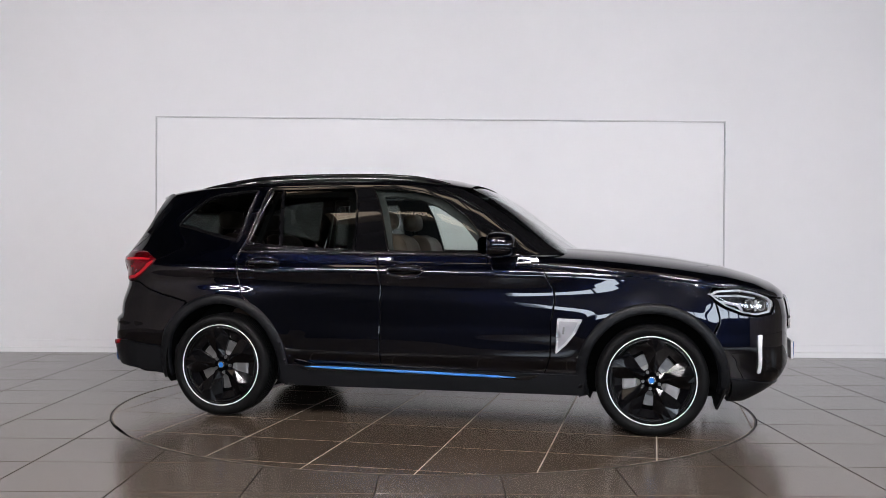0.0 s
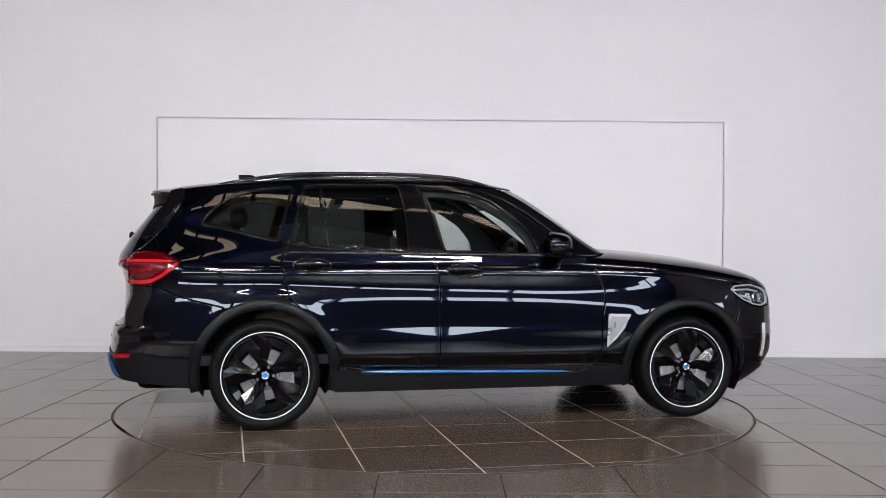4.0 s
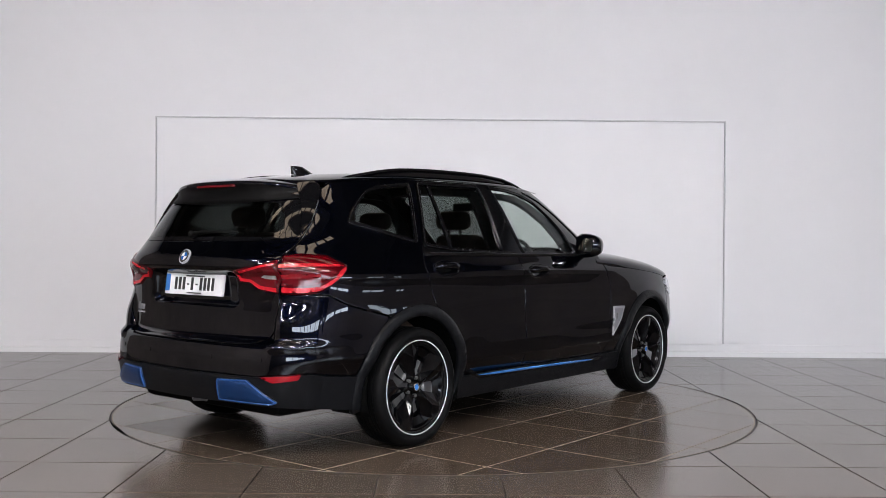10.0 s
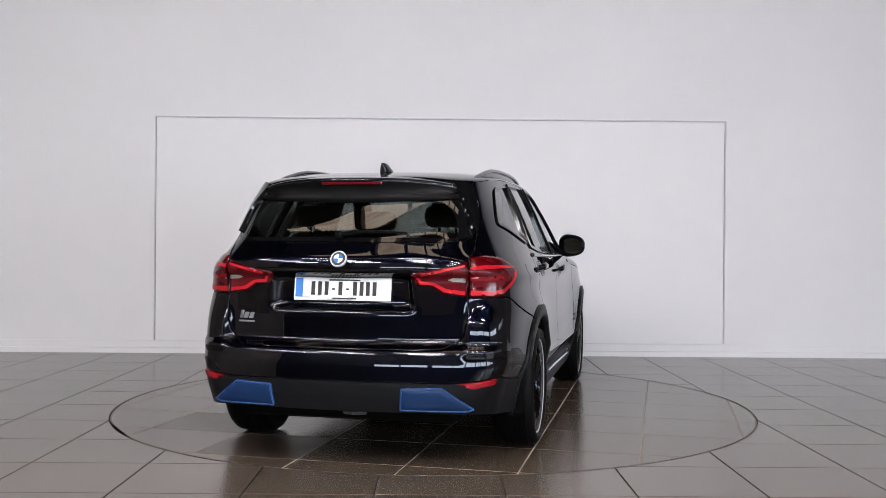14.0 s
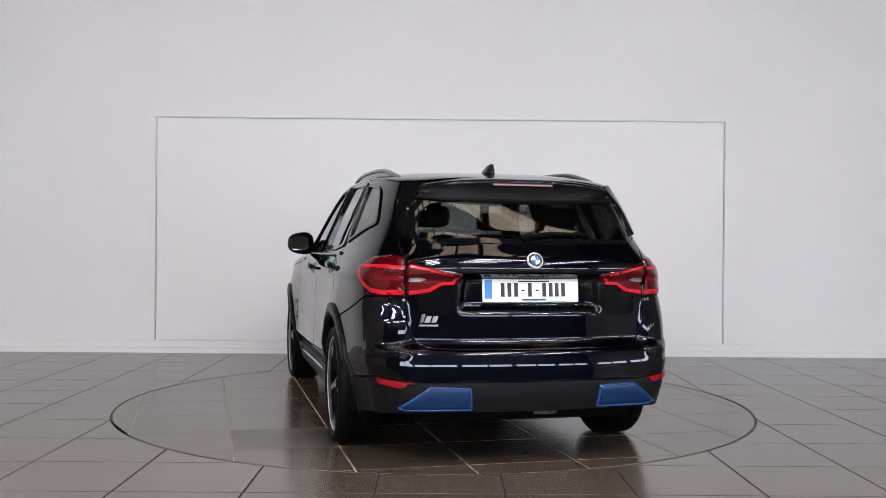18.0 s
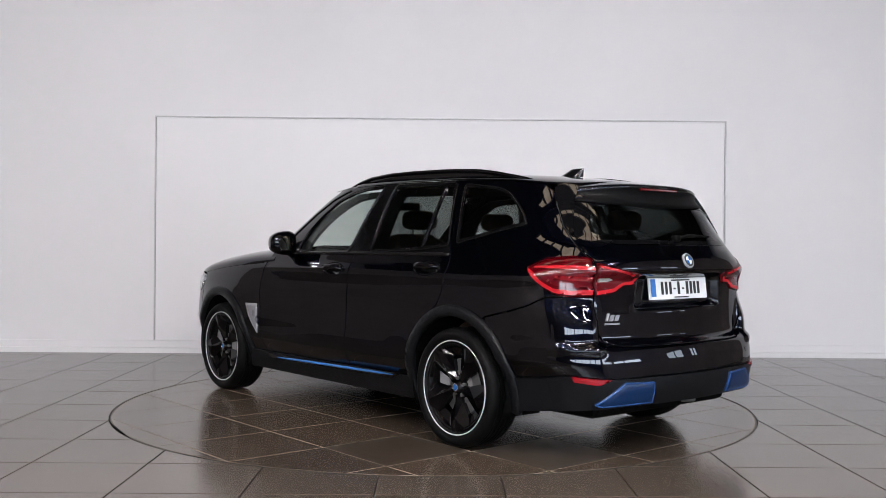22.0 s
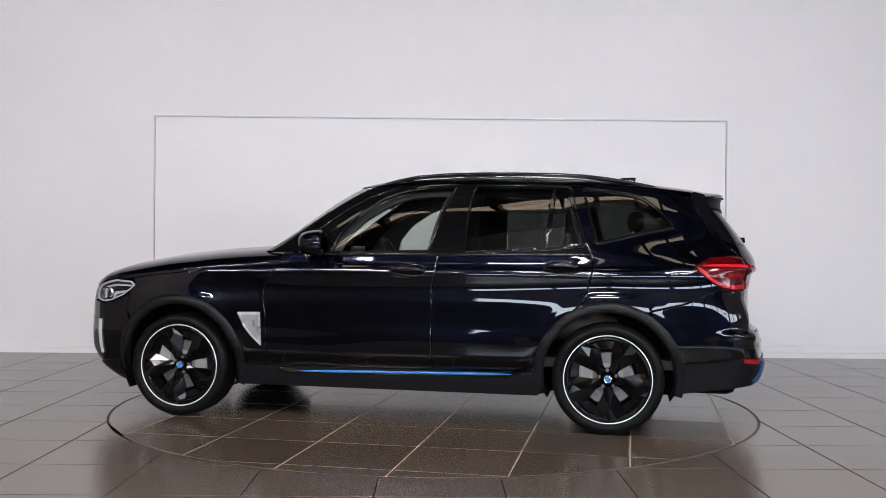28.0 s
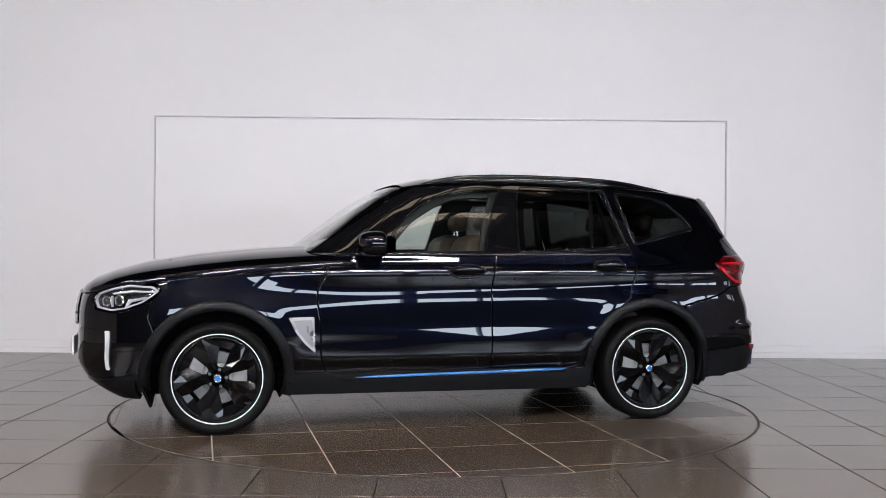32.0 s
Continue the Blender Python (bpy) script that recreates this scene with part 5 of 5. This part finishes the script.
    # tow eye cover and underside
    part("tow_hook", tube(bmesh.new(), [(-0.90, -0.02, 0.300), (-0.945, -0.08, 0.302), (-0.90, -0.14, 0.300)], 0.010, 0.010, 8), M_STEEL, car, "steel tie-down loop under the bumper")


def build_under(car):
    bm = bmesh.new()
    box(bm, -0.80, -0.62, 0.235, 3.45, 0.62, 0.42, bevel=0.05)
    box(bm, 0.50, -0.80, 0.235, 2.36, 0.80, 0.40, bevel=0.03)
    part("underbody", bm, M_UNDER, car, "flat black underbody")
    for cx in (0.0, FRONT_AX):
        for sd in (1, -1):
            b = bmesh.new()
            pr = arc(cx, 0.36, 0.415, -25, 205, 24)
            a = [[b.verts.new((x, sd * y, max(0.22, z))) for x, z in pr] for y in (0.90, 0.60)]
            for i in range(len(pr) - 1):
                b.faces.new([a[0][i], a[0][i + 1], a[1][i + 1], a[1][i]])
            b.faces.new(a[1])
            part("wheel_liner", b, M_UNDER, car, "black wheel arch liner")
    for sd in (1, -1):
        d = bmesh.new()
        box(d, 3.300, min(sd * 0.58, sd * 0.86), 0.165, 3.318, max(sd * 0.58, sd * 0.86), 0.30, bevel=0.006)
        bmesh.ops.transform(d, matrix=Matrix.Translation((3.31, 0, 0.3)) @ pose(0, 0, 0, 0, 24, 0) @ Matrix.Translation((-3.31, 0, -0.3)), verts=d.verts)
        part("air_deflector", d, M_UNDER, car, "black flap ahead of the front wheel")
    # dark inner skin behind panel gaps
    for sd in (1, -1):
        for nm, pl in (("inner_skin", [sx(0.50, 1.07), sx(2.10, 1.07), sx(2.35, 0.90), sx(2.30, 0.32), sx(0.52, 0.32), sx(0.42, 0.62), sx(0.18, 0.86), sx(0.05, 1.07)]), ("inner_skin", [sx(0.10, 1.10), sx(0.05, 0.87), sx(-0.36, 0.86), sx(-0.50, 0.70), sx(-0.50, 0.45), ry(0.4, 0.45), ry(0.4, 1.10)]), ("inner_skin", [sx(2.20, 0.98), sx(2.30, 0.85), sx(2.60, 0.85), sx(3.1, 0.85), sx(3.2, 0.70), sx(3.36, 0.60), sx(3.36, 0.40), fy(0.2, 0.40, 0), fy(0.2, 0.70, 0), fy(0.70, 0.70, 0), sx(3.16, 0.80), sx(3.0, 0.94)])):
            panel(nm, pl, M_UNDER, car, "black inner body shell", off=-0.022, depth=0.004, gap=0, step=0.05, side=sd)


def seat_mesh(cut):
    bm = bmesh.new()
    if cut == "cushion":
        box(bm, -0.26, -0.25, 0.0, 0.26, 0.25, 0.16, bevel=0.05)
    elif cut == "back":
        box(bm, -0.085, -0.245, 0.0, 0.085, 0.245, 0.61, bevel=0.065)
        for v in bm.verts:
            if v.co.z > 0.45:
                v.co.y *= 1 - 0.25 * (v.co.z - 0.45) / 0.17
            v.co.x -= 0.26 * v.co.z
            v.co.x += 0.10 * (abs(v.co.y) / 0.245) ** 2
    else:
        box(bm, -0.060, -0.135, 0.0, 0.055, 0.135, 0.13, bevel=0.045)
    return bm


def build_cabin(car):
    part("cabin_floor", boxed(-0.75, -0.78, 0.40, 2.25, 0.78, 0.46), M_DARKIN, car, "dark cabin floor")
    for x, y in ((1.38, 0.37), (1.38, -0.37), (0.20, 0.40), (0.20, -0.40)):
        cu = part("seat", seat_mesh("cushion"), M_TAN, car, "tan leather car seat", True)
        cu.location = (x, y, 0.56)
        bk = part("seat_back", seat_mesh("back"), M_TAN, cu, "", True)
        bk.location = (-0.17, 0, 0.08)
        hd = part("headrest", seat_mesh("head"), M_TAN, cu, "", True)
        hd.location = (-0.350, 0, 0.720)
        hd.rotation_euler = (0, radians(-8), 0)
        for s in (-0.05, 0.05):
            part("headrest_post", boxed(-0.352, s - 0.006, 0.62, -0.340, s + 0.006, 0.76), M_CHROME, cu, "slim chrome post")
    part("rear_bench", boxed(-0.10, -0.20, 0.62, 0.45, 0.20, 0.74, bevel=0.04), M_TAN, car, "tan middle seat")
    part("rear_back_middle", boxed(-0.32, -0.16, 0.70, -0.20, 0.16, 1.24, bevel=0.04), M_TAN, car, "tan middle seat back")
    part("load_cover", boxed(-0.82, -0.66, 1.02, -0.34, 0.66, 1.04), M_DARKIN, car, "dark luggage cover")
    d = bmesh.new()
    box(d, 1.86, -0.74, 0.72, 2.32, 0.74, 1.075, bevel=0.06)
    part("dashboard", d, M_DARKIN, car, "dark dashboard", True)
    part("screen_display", boxed(1.86, -0.13, 1.05, 1.88, 0.19, 1.16, bevel=0.006), M_INK, car, "black centre display")
    part("binnacle", boxed(1.84, -0.54, 1.03, 1.98, -0.20, 1.12, bevel=0.03), M_DARKIN, car, "dark instrument hood", True)
    part("centre_console", boxed(0.70, -0.13, 0.46, 1.75, 0.13, 0.80, bevel=0.03), M_DARKIN, car, "dark centre console")
    # right-hand drive wheel
    st = bmesh.new()
    rv = [[st.verts.new(((0.182 + 0.015 * math.cos(b)) * math.cos(a), (0.182 + 0.015 * math.cos(b)) * math.sin(a), 0.015 * math.sin(b))) for b in np.linspace(0, 2 * math.pi, 8, endpoint=False)] for a in np.linspace(0, 2 * math.pi, 36, endpoint=False)]
    for i in range(36):
        a, b = rv[i], rv[(i + 1) % 36]
        for j in range(8):
            st.faces.new([a[j], b[j], b[(j + 1) % 8], a[(j + 1) % 8]])
    box(st, -0.06, -0.17, -0.012, 0.05, 0.17, 0.012, bevel=0.01)
    bmesh.ops.transform(st, matrix=pose(1.70, -0.37, 1.050, 0, -66, 0), verts=st.verts)
    part("steering_wheel", st, M_INK, car, "black steering wheel on the right-hand side", True)
    for sd in (1, -1):
        part("door_card", boxed(0.45, sd * 0.80 - 0.02, 0.46, 2.05, sd * 0.80 + 0.02, 1.10, bevel=0.01), M_DARKIN, car, "dark inner door trim")
    part("inner_mirror", boxed(1.62, -0.12, 1.435, 1.65, 0.12, 1.50, bevel=0.014), M_INK, car, "black inner mirror")
    rows = [[(x, y, roof_top(x) - 0.045 - 0.05 * (abs(y) / 0.56) ** 3) for y in np.linspace(-0.56, 0.56, 11)] for x in np.linspace(-0.6, 1.45, 12)]
    grid_mesh(rows, M_LINER, "headliner", car, "dark roof lining")


def build_wheel():
    """One wheel about its own axis: y outwards is -z of the pieces, built facing +z."""
    w = part("wheel", revolve(bmesh.new(), [(0.270, 0.105), (0.263, 0.100), (0.250, 0.085), (0.232, 0.03), (0.225, -0.06), (0.232, -0.11), (0.222, -0.11), (0.215, -0.05), (0.222, 0.03), (0.235, 0.085)], 72, closed=True), M_RIM, None, "gloss black alloy wheel with silver rim line", True)
    prof = [(0.275, 0.100), (0.290, 0.116), (0.310, 0.121), (0.330, 0.112), (0.3425, 0.096), (0.3474, 0.070), (0.3470, 0.064), (0.3425, 0.062), (0.3425, -0.062), (0.3470, -0.064), (0.3474, -0.070), (0.3425, -0.096), (0.330, -0.112), (0.310, -0.121), (0.285, -0.118), (0.262, -0.105), (0.240, -0.10), (0.240, 0.09)]
    part("tyre", revolve(bmesh.new(), prof, 96, closed=True), M_RUBBER, w, "black road tyre", True)
    tr = bmesh.new()
    for i in range(72):
        a = 2 * math.pi * i / 72
        for s in (-1, 1):
            m = pose(0, 0, 0, 0, 0, math.degrees(a)) @ pose(0.3450, 0, s * 0.080, s * 20, -s * 13, 0)
            box(tr, -0.006, -0.0125, -0.020, -0.0014, 0.0125, 0.020, m=m)
    for z in (-0.045, -0.015, 0.015, 0.045):
        revolve(tr, [(0.3415, z - 0.0115), (0.3472, z - 0.0112), (0.3480, z - 0.009), (0.3480, z + 0.009), (0.3472, z + 0.0112), (0.3415, z + 0.0115)], 96)
    tagged(part("tread", tr, M_RUBBER, w), "tread blocks", kind="stuff")
    part("rim_line", revolve(bmesh.new(), [(0.2688, 0.1045), (0.2696, 0.1075), (0.2735, 0.1085), (0.2758, 0.107), (0.2758, 0.103)], 96), M_SILVER, w, "bright machined rim edge", True)
    # five broad faceted blades
    for k in range(5):
        m = pose(0, 0, 0, 0, 0, 72 * k)
        b = bmesh.new()
        P = {}
        def v(n, r, deg, h):
            P[n] = b.verts.new((r * math.cos(radians(deg)), r * math.sin(radians(deg)), h))
        v("h1", 0.050, -34, 0.068), v("h2", 0.050, 34, 0.068), v("hc", 0.052, 0, 0.080)
        v("n1", 0.092, -21, 0.066), v("n2", 0.092, 21, 0.066), v("nc", 0.110, 0, 0.094)
        v("w1", 0.192, -25, 0.066), v("w2", 0.192, 25, 0.066), v("wc", 0.178, 0, 0.102)
        v("m1", 0.218, -11, 0.094), v("m2", 0.218, 11, 0.094)
        v("o1", 0.2650, -21, 0.082), v("o2", 0.2650, 21, 0.082), v("oa", 0.2665, -10, 0.096), v("ob", 0.2665, 10, 0.096), v("oc", 0.267, 0, 0.099)
        for f in (("h1", "n1", "nc", "hc"), ("hc", "nc", "n2", "h2"), ("n1", "w1", "m1", "wc"), ("n1", "wc", "nc"), ("nc", "wc", "n2"), ("n2", "wc", "m2", "w2"), ("w1", "o1", "oa", "m1"), ("m1", "oa", "oc", "wc"), ("wc", "oc", "ob", "m2"), ("m2", "ob", "o2", "w2")):
            b.faces.new([P[n] for n in f])
        ext = bmesh.ops.extrude_face_region(b, geom=list(b.faces))
        for e in ext["geom"]:
            if isinstance(e, bmesh.types.BMVert):
                e.co.z -= 0.032
        bmesh.ops.recalc_face_normals(b, faces=b.faces)
        bmesh.ops.transform(b, matrix=m, verts=b.verts)
        part("spoke", b, M_RIM, w, "broad faceted gloss black spoke")
        nut = revolve(bmesh.new(), [(0, 0.074), (0.009, 0.074), (0.011, 0.070), (0.011, 0.05)], 6, pose(0, 0, 0, 0, 0, 72 * k + 36) @ pose(0.054, 0, 0.004))
        part("wheel_bolt", nut, M_STEEL, w)
        # sunken web between two blades near the rim
        b = bmesh.new()
        ring = [(0.190, 24, 0.058), (0.2655, 20, 0.078), (0.2668, 28, 0.079), (0.267, 36, 0.079), (0.2668, 44, 0.079), (0.2655, 52, 0.078), (0.190, 48, 0.058), (0.184, 36, 0.056)]
        b.faces.new([b.verts.new((r * math.cos(radians(a)), r * math.sin(radians(a)), h)) for r, a, h in ring])
        ext = bmesh.ops.extrude_face_region(b, geom=list(b.faces))
        for e in ext["geom"]:
            if isinstance(e, bmesh.types.BMVert):
                e.co.z -= 0.02
        bmesh.ops.recalc_face_normals(b, faces=b.faces)
        bmesh.ops.transform(b, matrix=m, verts=b.verts)
        part("rim_web", b, M_RIM, w, "gloss black web between the spokes")
    part("hub_cap", revolve(bmesh.new(), [(0, 0.092), (0.026, 0.092), (0.031, 0.088), (0.034, 0.060), (0.070, 0.055), (0.072, 0.02), (0, 0.02)], 32), M_RIM, w, "black hub with a small round cap", True)
    part("cap_ring", revolve(bmesh.new(), [(0.017, 0.0925), (0.018, 0.0945), (0.0225, 0.0945), (0.024, 0.0925)], 32), M_CHROME, w, "chrome cap ring", True)
    part("cap_face", revolve(bmesh.new(), [(0, 0.0938), (0.017, 0.0938), (0.017, 0.092)], 24), M_EMBLUE, w, "blue cap centre")
    part("brake_disc", revolve(bmesh.new(), [(0.096, 0.040), (0.162, 0.040), (0.165, 0.036), (0.165, 0.018), (0.096, 0.018)], 48, closed=True), M_STEEL, w, "dull steel brake disc")
    part("disc_hat", revolve(bmesh.new(), [(0.060, 0.050), (0.092, 0.050), (0.098, 0.046), (0.098, 0.030)], 40), M_HAT, w, "bright centre of the brake disc", True)
    part("brake_shield", revolve(bmesh.new(), [(0, 0.0), (0.222, 0.0), (0.222, -0.01), (0, -0.01)], 40), M_UNDER, w, "black brake shield")
    return w


def build_wheels(car):
    proto = build_wheel()
    k = 0
    for x in (0.0, FRONT_AX):
        for sd in (1, -1):
            spin = {(0.0, 1): 22, (0.0, -1): 30, (FRONT_AX, 1): 4, (FRONT_AX, -1): 10}[(x, sd)]
            # outer face of the wheel looks along +y (left) or -y (right)
            m = pose(x, sd * 0.820, 0.3480, -90 * sd, 0, 0) @ pose(0, 0, 0, 0, 0, spin)
            if k == 0:
                proto.parent = car
                proto.matrix_basis = m
                w = proto
            else:
                w = copy_thing(proto, m)
            c = bmesh.new()
            box(c, -0.045, -0.085, 0.0, 0.045, 0.085, 0.062, bevel=0.014)
            cm = pose(0, 0, 0, 0, 0, -spin) @ pose((-0.135 if x > 1 else 0.135), -sd * 0.02, 0)
            bmesh.ops.transform(c, matrix=cm, verts=c.verts)
            part("brake_caliper", c, M_CALIPER, w, "grey brake caliper")
            k += 1


def build_car():
    car = empty("car", "glossy blue-black SUV with blue accents parked on the turntable", "car")
    build_body(car)
    build_top(car)
    build_under(car)
    build_cabin(car)
    build_wheels(car)
    return car


CAR_AT = pose(-1.2834, -0.0045, 0.0)

build_room()
turntable = build_turntable()
car = build_car()
build_floor()


def motions():
    walk(turntable, turn_rows())
    walk(car, [(t, m @ CAR_AT) for t, m in turn_rows()])


motions()
